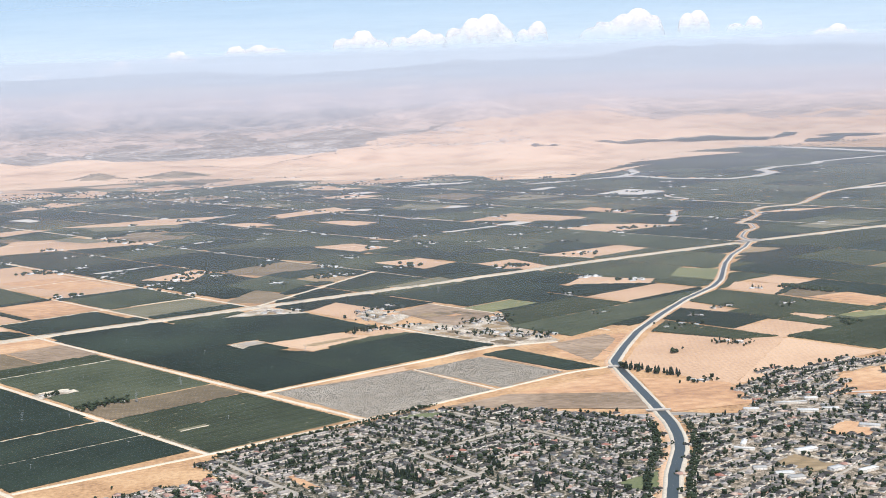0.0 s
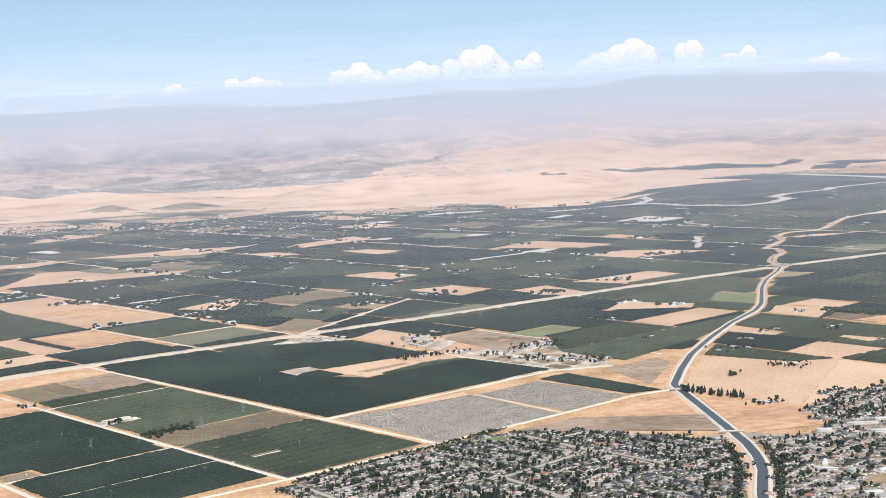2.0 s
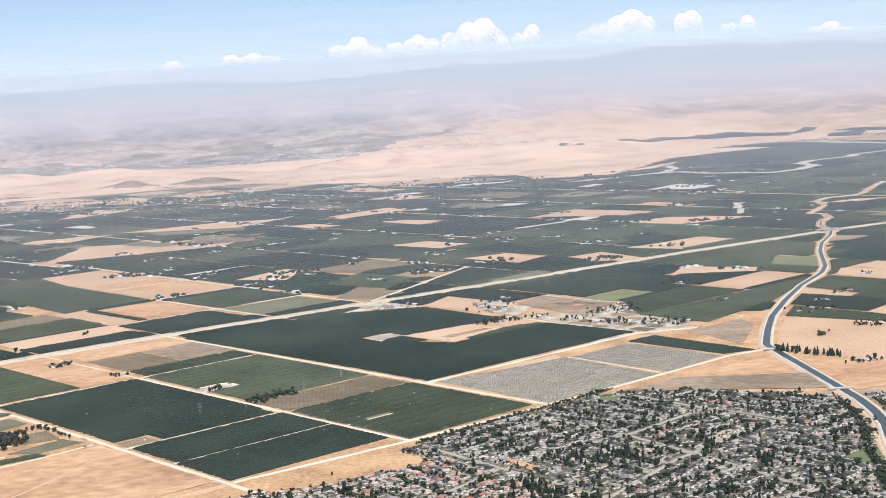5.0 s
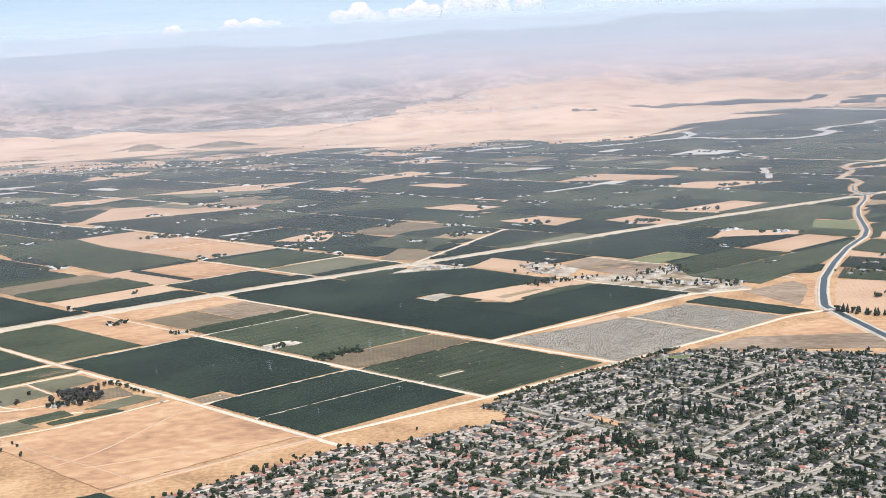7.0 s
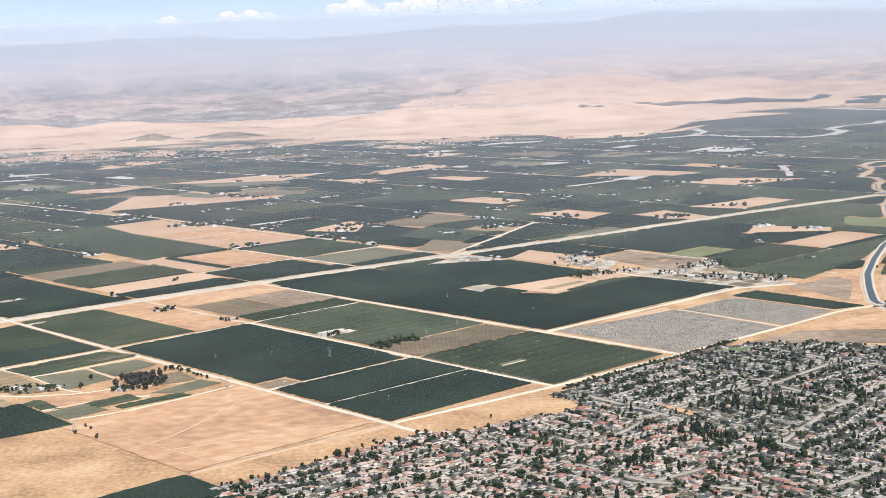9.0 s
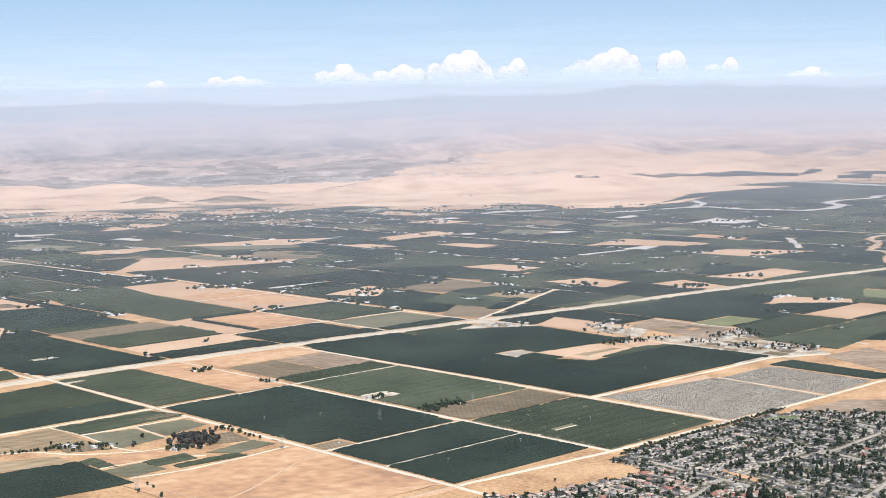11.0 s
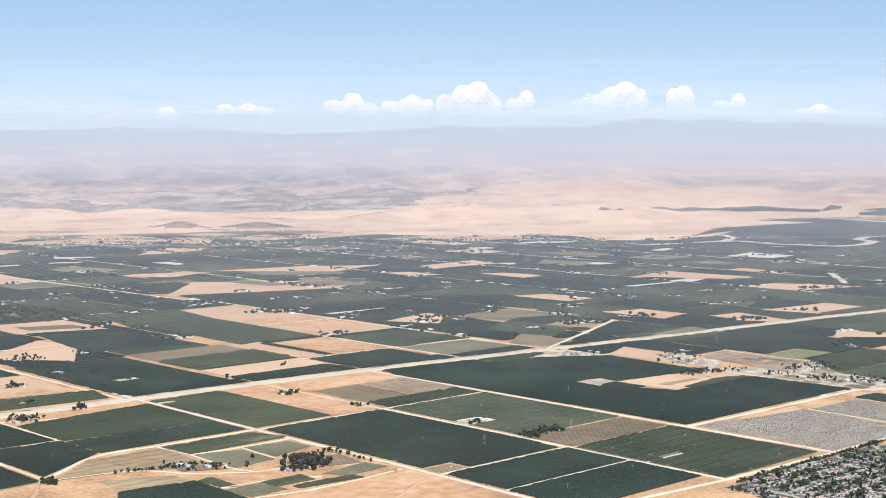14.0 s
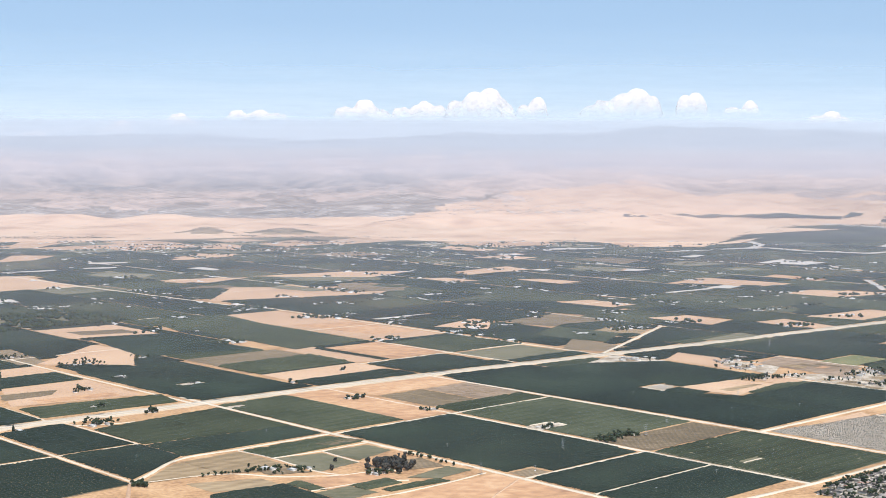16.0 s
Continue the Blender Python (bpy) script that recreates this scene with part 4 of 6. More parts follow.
orchard(M_GREEN, LIGHT, 207.6, 204.4, 217.9, 209.2, 215.8, 153.6, 195.8, 155.4, pitch=1.6, wide=1.5, step=1.6)
field(M_OLIVE, OLV, 309.8, 332, 335.5, 347.9, 346.7, 322.1, 320.7, 306.9)
field(M_CONCRETE, STRIP, 328.2, 308.5, 344, 319, 347.7, 304.6, 335, 302.3)

for _p in (((141, 1077), (212, 1214), (259, 1170), (203, 1131)), ((87, 947), (123, 1001), (158, 1048), (120, 974))):
    _c = [to_uv(*p) for p in _p]
    field(M_HILL, "bare tan tongue of grassland between orchards", *[k for p in _c for k in p], lift=0.6)
for p in ([(144, 1361), (248, 1442), (243, 1423), (170, 1366)], [(248, 1442), (342, 1423), (323, 1364), (238, 1403)], [(334, 1398), (369, 1478), (388, 1486), (370, 1450)], [(367, 1370), (424, 1426), (381, 1314), (350, 1323)], [(391, 1436), (414, 1455), (470, 1430), (430, 1400)], [(73, 1240), (99, 1272), (103, 1262), (78, 1236)]):
    _s, _t = np.meshgrid(np.linspace(0, 1, 24), np.linspace(0, 1, 8))
    _q = np.array(p, float)
    _xy = _q[0] * ((1 - _s) * (1 - _t))[..., None] + _q[1] * (_s * (1 - _t))[..., None] + _q[2] * (_s * _t)[..., None] + _q[3] * ((1 - _s) * _t)[..., None]
    _xyz = np.concatenate([_xy, land(_xy[..., 0], _xy[..., 1])[..., None] + 1.0], -1)
    thing("orchard", raw_mesh("orchard", _xyz.reshape(-1, 3), grid_faces(8, 24), M_CITRUS), "dark orchard strip at the foot of the hills", "orchard", "stuff")

for hu, hv, ru, rv in CLEARINGS:
    if (hu, hv) == (-66.8, 9):
        continue
    field(M_APRON, "pale dusty clearing in the orchard", hu - ru, hv - rv, hu + ru, hv + rv, category="yard")

# grey brush land: two lots of cleared orchard, covered with bleached brush
def brush_lot(c, count, seed):
    field(M_ASH, "pale ashen lot strewn with bleached brush", *c)
    rows = int(30 / 0.62)
    q = np.array(corner_list(c), float)
    r = np.random.default_rng(seed)
    pile = Pile()
    for i in range(count):
        s = r.random()
        t = (r.integers(rows) + 0.5 + r.normal(0, 0.16)) / rows
        uv = q[0] * (1 - s) * (1 - t) + q[1] * s * (1 - t) + q[2] * s * t + q[3] * (1 - s) * t
        x, y = G(*uv)
        size = r.uniform(0.06, 0.15)
        v, f = ICO1
        w = v * r.uniform(0.55, 1.25, v.shape) * size * np.array([1, 1, 0.55])
        pile.add(w + np.array([x, y, 0.12]), f)
    thing("brush", pile.mesh("brush", M_BRUSH), "bleached grey brush left in rows on the cleared lot", "brush", "stuff")


brush_lot((1.6, -33.9, 34.9, -35.2, 37.4, -5.6, 2.6, 0.2), 9000, 3)
brush_lot((37.9, -35, 58.2, -34.2, 58.4, -6.8, 38.6, -6.2), 5200, 4)
field(M_STUBBLE, "narrow tan strip beside the brush lot", 15, -3.2, 24.9, -1.6, 38.6, -1.4, 36.7, -5.2, lift=0.08)

# ---- roads and tracks ----
def along(points, step):
    """Places every step metres along a bent line of grid points, with ways and normals."""
    p = G(*np.array(points, float).T)
    seg = np.linalg.norm(np.diff(p, axis=0), axis=1)
    s = np.concatenate([[0], np.cumsum(seg)])
    n = max(2, int(s[-1] / step))
    t = np.linspace(0, s[-1], n + 1)
    x, y = np.interp(t, s, p[:, 0]), np.interp(t, s, p[:, 1])
    for _ in range(3):
        x[1:-1] = (x[:-2] + 2 * x[1:-1] + x[2:]) / 4
        y[1:-1] = (y[:-2] + 2 * y[1:-1] + y[2:]) / 4
    d = np.gradient(np.stack([x, y], -1), axis=0)
    d /= np.linalg.norm(d, axis=1)[:, None]
    return np.stack([x, y], -1), d, np.stack([-d[:, 1], d[:, 0]], -1)


def sweep(points, profile, step=2.0, wobble=0.0, seed=1, taper=None):
    """A profile of (offset, height) pairs carried along a line."""
    c, d, nrm = along(points, step)
    r = np.random.default_rng(seed)
    k = 1.0 if taper is None else np.interp(to_uv(c[:, 0], c[:, 1])[0], *taper)[:, None]
    rows = []
    for off, z in profile:
        j = r.normal(0, wobble, (len(c), 1)) if wobble else 0
        rows.append(np.concatenate([c + nrm * (off * k + j), np.full((len(c), 1), z)], -1))
    v = np.stack(rows, 1)
    return v.reshape(-1, 3), grid_faces(*v.shape[:2])


LINES = []


def road(points, width, mat, label, category="road", z=0.10, wobble=0.05, clear=True, name="road"):
    _layer[0] += 1
    h = width / 2 * (0.8 if mat is M_DIRT and width < 2 else 1.0)
    z += 0.004 * (_layer[0] % 9)
    v, f = sweep(points, [(-h - 0.06, 0.0), (-h, z), (h, z), (h + 0.06, 0.0)], 1.5, wobble, _layer[0])
    if clear:
        LINES.append((np.array(points, float), h + 0.1))
    return thing(name, raw_mesh(name, v, f, mat), label, category, "structure")


TRACK = "pale dusty dirt farm track"
HIGHWAY = [(-190, 121), (-121, 119), (-71, 116), (-18, 113), (14, 110.3), (77, 103), (127, 97.3), (166, 93.8), (203, 90.3), (280, 79.6), (361, 63.5), (470, 40), (620, 6)]
road(HIGHWAY, 6.0, M_VERGE, "pale gravel shoulder of a straight highway", "verge", z=0.05, wobble=0.15)
for side in (1.05, -1.05):
    pts = [(u, v + side) for u, v in HIGHWAY]
    road(pts, 0.9, M_BANK, "worn pale grey asphalt carriageway of a highway", "road", z=0.09, wobble=0.0)
road([(-70.6, 127), (-71.4, 64), (-71.6, 10), (-72, -32), (-72.3, -40)], 1.1, M_DIRT, TRACK)
road([(-72, 64), (-35, 64), (0, 63.8)], 0.9, M_DIRT, TRACK)
road([(-35, 112), (-35, 64)], 0.7, M_DIRT, TRACK)
road([(-35, 64), (-35, 19), (-35.2, 5), (-35, -34)], 1.1, M_DIRT, TRACK)
road([(0, 112), (0.2, 64), (0, 4), (0.3, -34.5)], 1.2, M_DIRT, TRACK)
road([(-71, 6), (-36, 5.6)], 0.8, M_DIRT, TRACK)
road([(-71, -11.2), (-36, -11.2)], 0.7, M_DIRT, TRACK)
road([(-110, -28), (-90, -29), (-71, -30)], 1.0, M_STUBBLE, TRACK)
road([(-71, -30), (-36, -33.5), (0, -35), (38, -35.8), (60, -36), (70, -39)], 1.1, M_DIRT, TRACK)
road([(0, 1.4), (36, 0.6), (70, 0.2), (84, -8)], 1.2, M_DIRT, TRACK)
road([(38.2, -5.6), (36.2, -35)], 0.6, M_DIRT, TRACK)
road([(59.2, -6), (59.2, -34.6)], 0.4, M_STUBBLE, TRACK)
road([(71, 0), (71, 34), (72, 48)], 0.9, M_DIRT, TRACK)
road([(68, 106), (69, 168), (70, 240), (71, 300)], 1.0, M_DIRT, TRACK)
road([(70, 106), (104, 121), (141, 138)], 1.5, M_DIRT, "wide pale gravel side road", wobble=0.1)
road([(-128.6, 52.6), (-123, 56.2), (-118, 60), (-112.9, 63.9), (-107, 65.6), (-97, 64.5), (-72, 64.6)], 1.0, M_DIRT, TRACK)
road([(-140, 36), (-134, 44), (-128.6, 52.6)], 0.7, M_STUBBLE, TRACK)
field(M_STRAW, "straw-coloured grass beside the ditch", -127, 51.4, -111, 48.6, -111.2, 62.2, -115, 60.8)
road([(-127.3, 118), (-127.3, 84), (-127.4, 52)], 0.6, M_DIRT, TRACK)
road([(-165, 84.6), (-127, 84), (-109, 83.4)], 0.25, M_DIRT, TRACK)
road([(-108.6, 116), (-108.6, 82)], 0.4, M_DIRT, TRACK)
road([(-108.6, 111), (-102, 107), (-96, 106)], 0.35, M_DIRT, TRACK, clear=False)
road([(-73, 118), (-73, 180), (-72, 260)], 0.9, M_DIRT, TRACK)
road([(-110.6, 146), (-110.6, 121)], 0.5, M_DIRT, TRACK)
for pts, w in (([(-96.8, 63.5), (-95.7, 52.7), (-96.8, 37), (-94.7, 31.1)], 0.4), ([(-96, 52.9), (-84.4, 51.5), (-71.8, 51.7)], 0.4), ([(-84.4, 51.5), (-85.3, 37.8)], 0.35), ([(-107.1, 25.6), (-95.7, 24.4), (-88.2, 20)], 0.3), ([(-106.9, 15.6), (-97.7, 13.4), (-84.5, 13.4), (-73.2, 14.4)], 0.45), ([(-127, 52), (-112.7, 49.2), (-107.9, 44.8), (-105.2, 38.9), (-94.7, 31.1), (-90, 30.8), (-83.6, 27)], 0.4)):
    road(pts, w, M_DIRT, TRACK, clear=False)
for pts in ([(-109.2, -9), (-105.4, -8.9), (-99.9, -7.4), (-93.1, -4.2), (-82.9, 1.5), (-72, 6.5)], [(-107.1, 14), (-106.6, 6.5), (-106.7, -0.8), (-105, -11.7), (-104, -26)], [(-106, -14), (-90, -20), (-72, -27)], [(-71, -31), (-86, -30), (-100, -27)]):
    road(pts, 0.45, M_STUBBLE, "faint dirt path across dry grass", clear=False, z=0.09)
road([(66, 300), (64, 363), (62.5, 423), (62.5, 498)], 1.6, M_DIRT, TRACK)
road([(36.4, 112), (36.4, 140), (36.2, 178)], 0.8, M_DIRT, TRACK)
road([(-32.5, 41.2), (-25, 41.2), (-25.6, 35.6)], 0.9, M_DIRT, TRACK)
road([(-35.5, -14.6), (-29.6, -14.3), (-23, -14.4)], 0.6, M_DIRT, TRACK)
road([(0, 140.5), (36, 140.5), (68, 138.8)], 0.7, M_DIRT, TRACK)
road([(105, 77), (105, 40), (106, 17), (104, -8)], 0.7, M_DIRT, TRACK)
for pts in ([(-24, 5.4), (-24, 18)], [(-12, 5.4), (-12, 18)], [(-33.5, 12), (-2, 12)], [(-24, 74.4), (-24, 94.4)], [(-8, 74.4), (-8, 94.4)], [(82, -31), (84, -8)], [(-48, 80), (-34.4, 80)], [(-48.4, 96), (-34.4, 96)]):
    road(pts, 0.2, M_STRAW, "narrow worn track between plots", clear=False, z=0.06)
for k in range(6):
    v0 = 213 + 70 * k
    road([(-150 - 40 * k, v0 + 8), (70, v0), (330 + 60 * k, v0 - 10)], 0.45, M_DIRT, TRACK)
for k in range(5):
    u0 = 142 + 71 * k
    road([(u0, 112 - 15 * k), (u0, 330), (u0, 560)], 0.45, M_DIRT, TRACK)

# ---- canal ----
CANAL = [(-60, -160), (-30, -135), (-0.5, -112.5), (10.5, -104), (22.5, -95.8), (30, -89.4), (37, -82), (44, -73.2), (56, -58), (67.5, -43.3), (73, -36.2), (88.7, -25.9), (106.6, -15), (131, -3), (156, 8.2), (180, 16.6), (194, 24), (226, 46.2), (247, 58.8), (270, 69.5), (286, 79), (297, 91), (313, 100.7), (327, 105.4), (340.6, 117), (339.5, 124), (359, 131), (376, 139), (393, 153.7), (409, 159), (423, 152.6), (437, 154.7), (467, 168), (494, 178.5), (514, 181.4), (640, 190)]
TAPER = ([58, 90, 180, 290, 330], [1.0, 0.88, 0.76, 0.54, 0.32])
canal = new("canal")
tagged(canal, "concrete-lined irrigation canal with pale gravel banks", "canal", "", "structure")
for sgn, nm in ((1, "bank"), (-1, "bank")):
    prof = [(sgn * 0.78, 0.1), (sgn * 1.0, 0.34), (sgn * 1.42, 0.38), (sgn * 1.75, 0.0)]
    v, f = sweep(CANAL, prof if sgn < 0 else prof[::-1], 1.2, 0.04, 11, TAPER)
    part(nm, raw_mesh(nm, v, f, M_BANK), canal, "pale gravel canal bank with a service road")
v, f = sweep(CANAL, [(-0.93, 0.25), (0.93, 0.25)], 1.2, 0.0, 1, TAPER)
part("water", raw_mesh("water", v, f, M_WATER), canal, "still blue grey canal water")
for off in (2.05,):
    v, f = sweep(CANAL, [(off - 0.5, 0.0), (off - 0.4, 0.093), (off + 0.4, 0.093), (off + 0.5, 0.0)], 1.2, 0.03, 12, TAPER)
    thing("road", raw_mesh("road", v, f, M_STUBBLE), "pale gravel track along the canal", "road", "structure")
LINES.append((np.array(CANAL), 1.7))


def bridge(u0, v0, u1, v1, width):
    m = new("bridge")
    tagged(m, "low concrete road bridge over the canal", "bridge")
    v, f = sweep([(u0, v0), ((u0 + u1) / 2, (v0 + v1) / 2), (u1, v1)], [(-width / 2, 0.3), (-width / 2, 0.56), (width / 2, 0.56), (width / 2, 0.3), (-width / 2, 0.3)], 0.5)
    part("deck", raw_mesh("deck", v, f, M_ASPHALT), m)
    for s in (-1, 1):
        a = s * (width / 2 - 0.06)
        v, f = sweep([(u0, v0), ((u0 + u1) / 2, (v0 + v1) / 2), (u1, v1)], [(a - 0.04, 0.55), (a - 0.04, 0.68), (a + 0.04, 0.68), (a + 0.04, 0.55)], 0.5)
        part("parapet", raw_mesh("parapet", v, f, M_CONCRETE), m)


bridge(67.4, -39.5, 71.0, -43.0, 0.9)
bridge(40.4, -73.1, 44.0, -76.4, 0.5)
bridge(280, 79.6, 291, 78, 3.6)

# a pale river bed that winds across the far right of the plain
for pts, w in (([(480, 392), (510, 384), (536, 382), (563, 370), (553, 337), (563, 294), (590, 291.5), (624, 303), (641, 325), (670, 334), (711, 327), (735, 338), (815, 330), (1000, 330)], 8.0), ([(633, 440), (590, 395), (556, 379), (536, 382)], 6.0), ([(452, 255), (438, 243), (432, 221)], 2.0), ([(331, 154.6), (351, 168.5), (376.5, 189.6), (377, 185.7)], 2.4), ([(880, 591), (907, 569), (923, 554), (907, 480), (882, 406), (858, 354)], 14.0)):
    road(pts, w, M_CONCRETE, "pale winding dry river bed", "river bed", wobble=0.8)

# ---- the rest of the farm plain: blocks on the quarter-mile grid ----
def near_line(pts, gap, u, v):
    ok = np.zeros(np.shape(u), bool)
    for a, b in zip(pts[:-1], pts[1:]):
        d = b - a
        t = np.clip(((u - a[0]) * d[0] + (v - a[1]) * d[1]) / (d @ d), 0, 1)
        ok |= np.hypot(u - a[0] - t * d[0], v - a[1] - t * d[1]) < gap
    return ok


def taken(u, v, half=0.0):
    ok = np.zeros(np.shape(u), bool)
    for q in TAKEN:
        ok |= inside_quad(q, u, v)
    for pts, gap in LINES:
        ok |= near_line(pts, gap + half, u, v)
    return ok


def drop_slivers(free, least):
    """Frees no strip that is thinner than `least` rows: tracks and verges stay bare."""
    for c in range(free.shape[1]):
        r = 0
        while r < free.shape[0]:
            r1 = r
            while r1 < free.shape[0] and free[r1, c]:
                r1 += 1
            if 0 < r1 - r < least and r > 0 and r1 < free.shape[0]:
                free[r:r1, c] = False
            r = r1 + 1


CELL = 35.3
cells = np.random.default_rng(21)
for i in range(-16, 26):
    for j in range(-6, 34):
        u0, v0 = 0.9 + CELL * i, 2.6 + CELL * j
        kind = cells.random()
        x, y = G(u0 + CELL / 2, v0 + CELL / 2)
        far = float(y)
        if far < 330 or far > 1420 or abs(x + 55) > 0.36 * far + 110:
            continue
        kind *= 0.88 if far < 640 else 0.865
        outskirts = (x < -150 and far > 860 - 0.2 * (x + 180)) or (x < 20 and far > 935)
        if outskirts:
            kind = 0.78 + 0.22 * cells.random()
        for sub in (14, 28, 56) if far < 640 else (14, 28):
            e, eu = CELL / sub, CELL / 56
            mu, mv = np.meshgrid(u0 + eu * (np.arange(56) + 0.5), v0 + e * (np.arange(sub) + 0.5))
            xy = G(mu, mv)
            free = (xy[..., 1] < plain_edge(xy[..., 0]) - 12) & ~taken(mu, mv, 0.3 + e * 0.3)
            free &= ~((mu > -36) & (mu < 2) & (mv < 111)) & ~((mu > 70) & (mu < 107) & (mv > -2) & (mv < 68)) & ~((mu > 70) & (mu < 93) & (mv > -36) & (mv < 0)) & ~((mv < -36) & (mu < 125)) & ~((mv < -5) & (mu > 57) & (mu < 112) & (mv < 0.9 * (mu - 100)))
            if free.all():
                break
        if far < 640:
            drop_slivers(free, 2.4 / e)
        if free.mean() < 0.02:
            continue
        mat = M_CITRUS if kind < (0.64 if x < 40 else 0.36) else M_GREEN if kind < 0.87 else M_OLIVE if kind < 0.92 else M_STUBBLE if kind < 0.97 else M_BROWN
        bare = kind >= 0.87
        pile = Pile()
        for r in range(sub):
            c = 0
            while c < 56:
                if not free[r, c]:
                    c += 1
                    continue
                c1 = c
                while c1 < 56 and free[r, c1]:
                    c1 += 1
                a0 = u0 + c * eu + (0.5 if c == 0 else 0)
                a1 = u0 + c1 * eu - (0.5 if c1 == 56 else 0)
                b0 = v0 + r * e + (0.5 if r == 0 else 0)
                b1 = v0 + (r + 1) * e - (0.5 if r == sub - 1 else 0)
                c = c1
                if a1 - a0 < 5.0:
                    continue
                if bare:
                    vv, ff = sheet((a0, b0, a1, b1), 5, 0.03 + 0.004 * ((i + j) % 5), 0.05, (i + 20) * 500 + j + 20)
                else:
                    wide = (b1 - b0) / (2 if far > 650 else {14: 3, 28: 2, 56: 1}[sub])
                    vv, ff = rows_geo((a0, b0, a1, b1), wide * 0.99, 0.42, wide * 0.97, (0.9 if sub == 56 else 1.6) if far < 650 else 6.0, (i + 20) * 500 + (j + 20) * 7 + r)
                pile.add(vv, ff)
        if not pile.n:
            continue
        if bare:
            thing("field", pile.mesh("field", mat), (TAN, WEED, OLV)[0 if mat is M_STUBBLE else 1 if mat is M_BROWN else 2], "field", "structure")
        else:
            thing("orchard", pile.mesh("orchard", mat), DARK if mat is M_CITRUS else LIGHT, "orchard", "stuff")

# ---- trees ----
def crown_geo(r, radius, tall, base, clumps=7):
    """A ragged crown of clumps, with an uneven outline."""
    pile = Pile()
    for k in range(clumps):
        a = r.uniform(0, 2 * math.pi)
        d = radius * r.uniform(0.15, 0.62) * (k > 0)
        z = base + (tall - base) * (0.5 + r.uniform(-0.32, 0.3))
        v, f = ICO1 if clumps < 12 else ICO2
        w = v * r.uniform(0.72, 1.22, v.shape) * radius * (r.uniform(0.42, 0.68) if clumps < 12 else r.uniform(0.26, 0.46)) * np.array([1, 1, min(1.5, 0.75 * (tall - base) / radius * 0.62)])
        pile.add(w + np.array([d * math.cos(a), d * math.sin(a), z]), f)
    return np.concatenate(pile.v), np.concatenate(pile.f)


def conifer_geo(r, radius, tall):
    """A dark spire with ragged tiers."""
    rings, sides = 8, 8
    v = []
    for k in range(rings):
        t = k / (rings - 1)
        rad = radius * (1 - t ** 1.7) ** 0.8 * (0.6 if k == 0 else 1) + 0.01
        for s in range(sides):
            a = 2 * math.pi * s / sides + 0.4 * k
            q = rad * r.uniform(0.55, 1.25)
            v.append((q * math.cos(a), q * math.sin(a), tall * (0.07 + 0.93 * t) + r.uniform(-0.03, 0.03) * tall))
    f = []
    for k in range(rings - 1):
        for s in range(sides):
            a, b = k * sides + s, k * sides + (s + 1) % sides
            f += [(a, b, b + sides), (a, b + sides, a + sides)]
    return np.array(v), np.array(f)


def trunk_geo(radius, tall):
    v, f, n = [], [], 6
    for z, k in ((0, 1.3), (tall * 0.5, 0.9), (tall, 0.5)):
        for s in range(n):
            a = 2 * math.pi * s / n
            v.append((radius * k * math.cos(a), radius * k * math.sin(a), z))
    for k in range(2):
        for s in range(n):
            a, b = k * n + s, k * n + (s + 1) % n
            f += [(a, b, b + n), (a, b + n, a + n)]
    return np.array(v), np.array(f)


def tree_model(seed, radius, tall, conifer=False, label="", clumps=9):
    r = np.random.default_rng(seed)
    t = new("tree")
    tagged(t, label, "tree", "trees of the plain")
    part("trunk", raw_mesh("trunk", *trunk_geo(0.045 * tall, tall * 0.55), M_BARK), t)
    g = conifer_geo(r, radius, tall) if conifer else crown_geo(r, radius, tall, tall * (0.1 if clumps > 12 else 0.22), clumps)
    part("crown", raw_mesh("crown", *g, M_CYPRESS if conifer else M_GUM if clumps > 12 else M_TREE), t)
    t.location = (0, -650, 0)
    return t


ROUND = "round dark green shade tree with a ragged crown"
TALL = "tall dark conifer with a narrow ragged spire"
TREE_MODELS = [tree_model(31 + k, r, h, False, ROUND) for k, (r, h) in enumerate(((0.42, 0.75), (0.52, 0.85), (0.36, 0.9), (0.6, 0.95), (0.46, 1.1)))]
SPIRE_MODELS = [tree_model(51 + k, r, h, True, TALL) for k, (r, h) in enumerate(((0.25, 1.2), (0.31, 1.5), (0.21, 1.0)))]
GUM_MODELS = [tree_model(61 + k, r, h, False, "big dark gum tree with a dense clumped crown", 26) for k, (r, h) in enumerate(((1.0, 2.3), (1.3, 2.7)))]
_crown_meshes = [[c for c in t.children if c.name.startswith("crown")][0].data for t in TREE_MODELS + SPIRE_MODELS]
_crowns = [(np.array([p.co[:] for p in me.vertices]), np.array([p.vertices[:] for p in me.polygons])) for me in _crown_meshes]
place = np.random.default_rng(77)


def tree_at(models, x, y, z=0.0, k=None, size=1.0):
    if y > 284 and models is not GUM_MODELS:
        return tree_pile(grove, spire_pile, x, y, z, size, models is SPIRE_MODELS)
    m = models[int(place.integers(len(models)))] if k is None else models[k]
    s = size * place.uniform(0.8, 1.2)
    return copy_thing(m, pose(x, y, z, 0, 0, place.uniform(0, 360)) @ Matrix.Scale(s, 4))


def tree_pile(pile, spires, x, y, z, size=1.0, spire=False):
    """One more tree in a joined grove."""
    v, f = _crowns[int(place.integers(5, 8)) if spire else int(place.integers(0, 5))]
    if not spire:
        keep = 6 if y < 200 else 4
        v, f = v[:12 * keep], f[:20 * keep]
    a = place.uniform(0, 6.28)
    s = size * place.uniform(0.75, 1.25)
    rot = np.array([[math.cos(a), -math.sin(a), 0], [math.sin(a), math.cos(a), 0], [0, 0, place.uniform(0.85, 1.15)]]) * s
    (spires if spire else pile).add(v @ rot.T + np.array([x, y, z]), f)


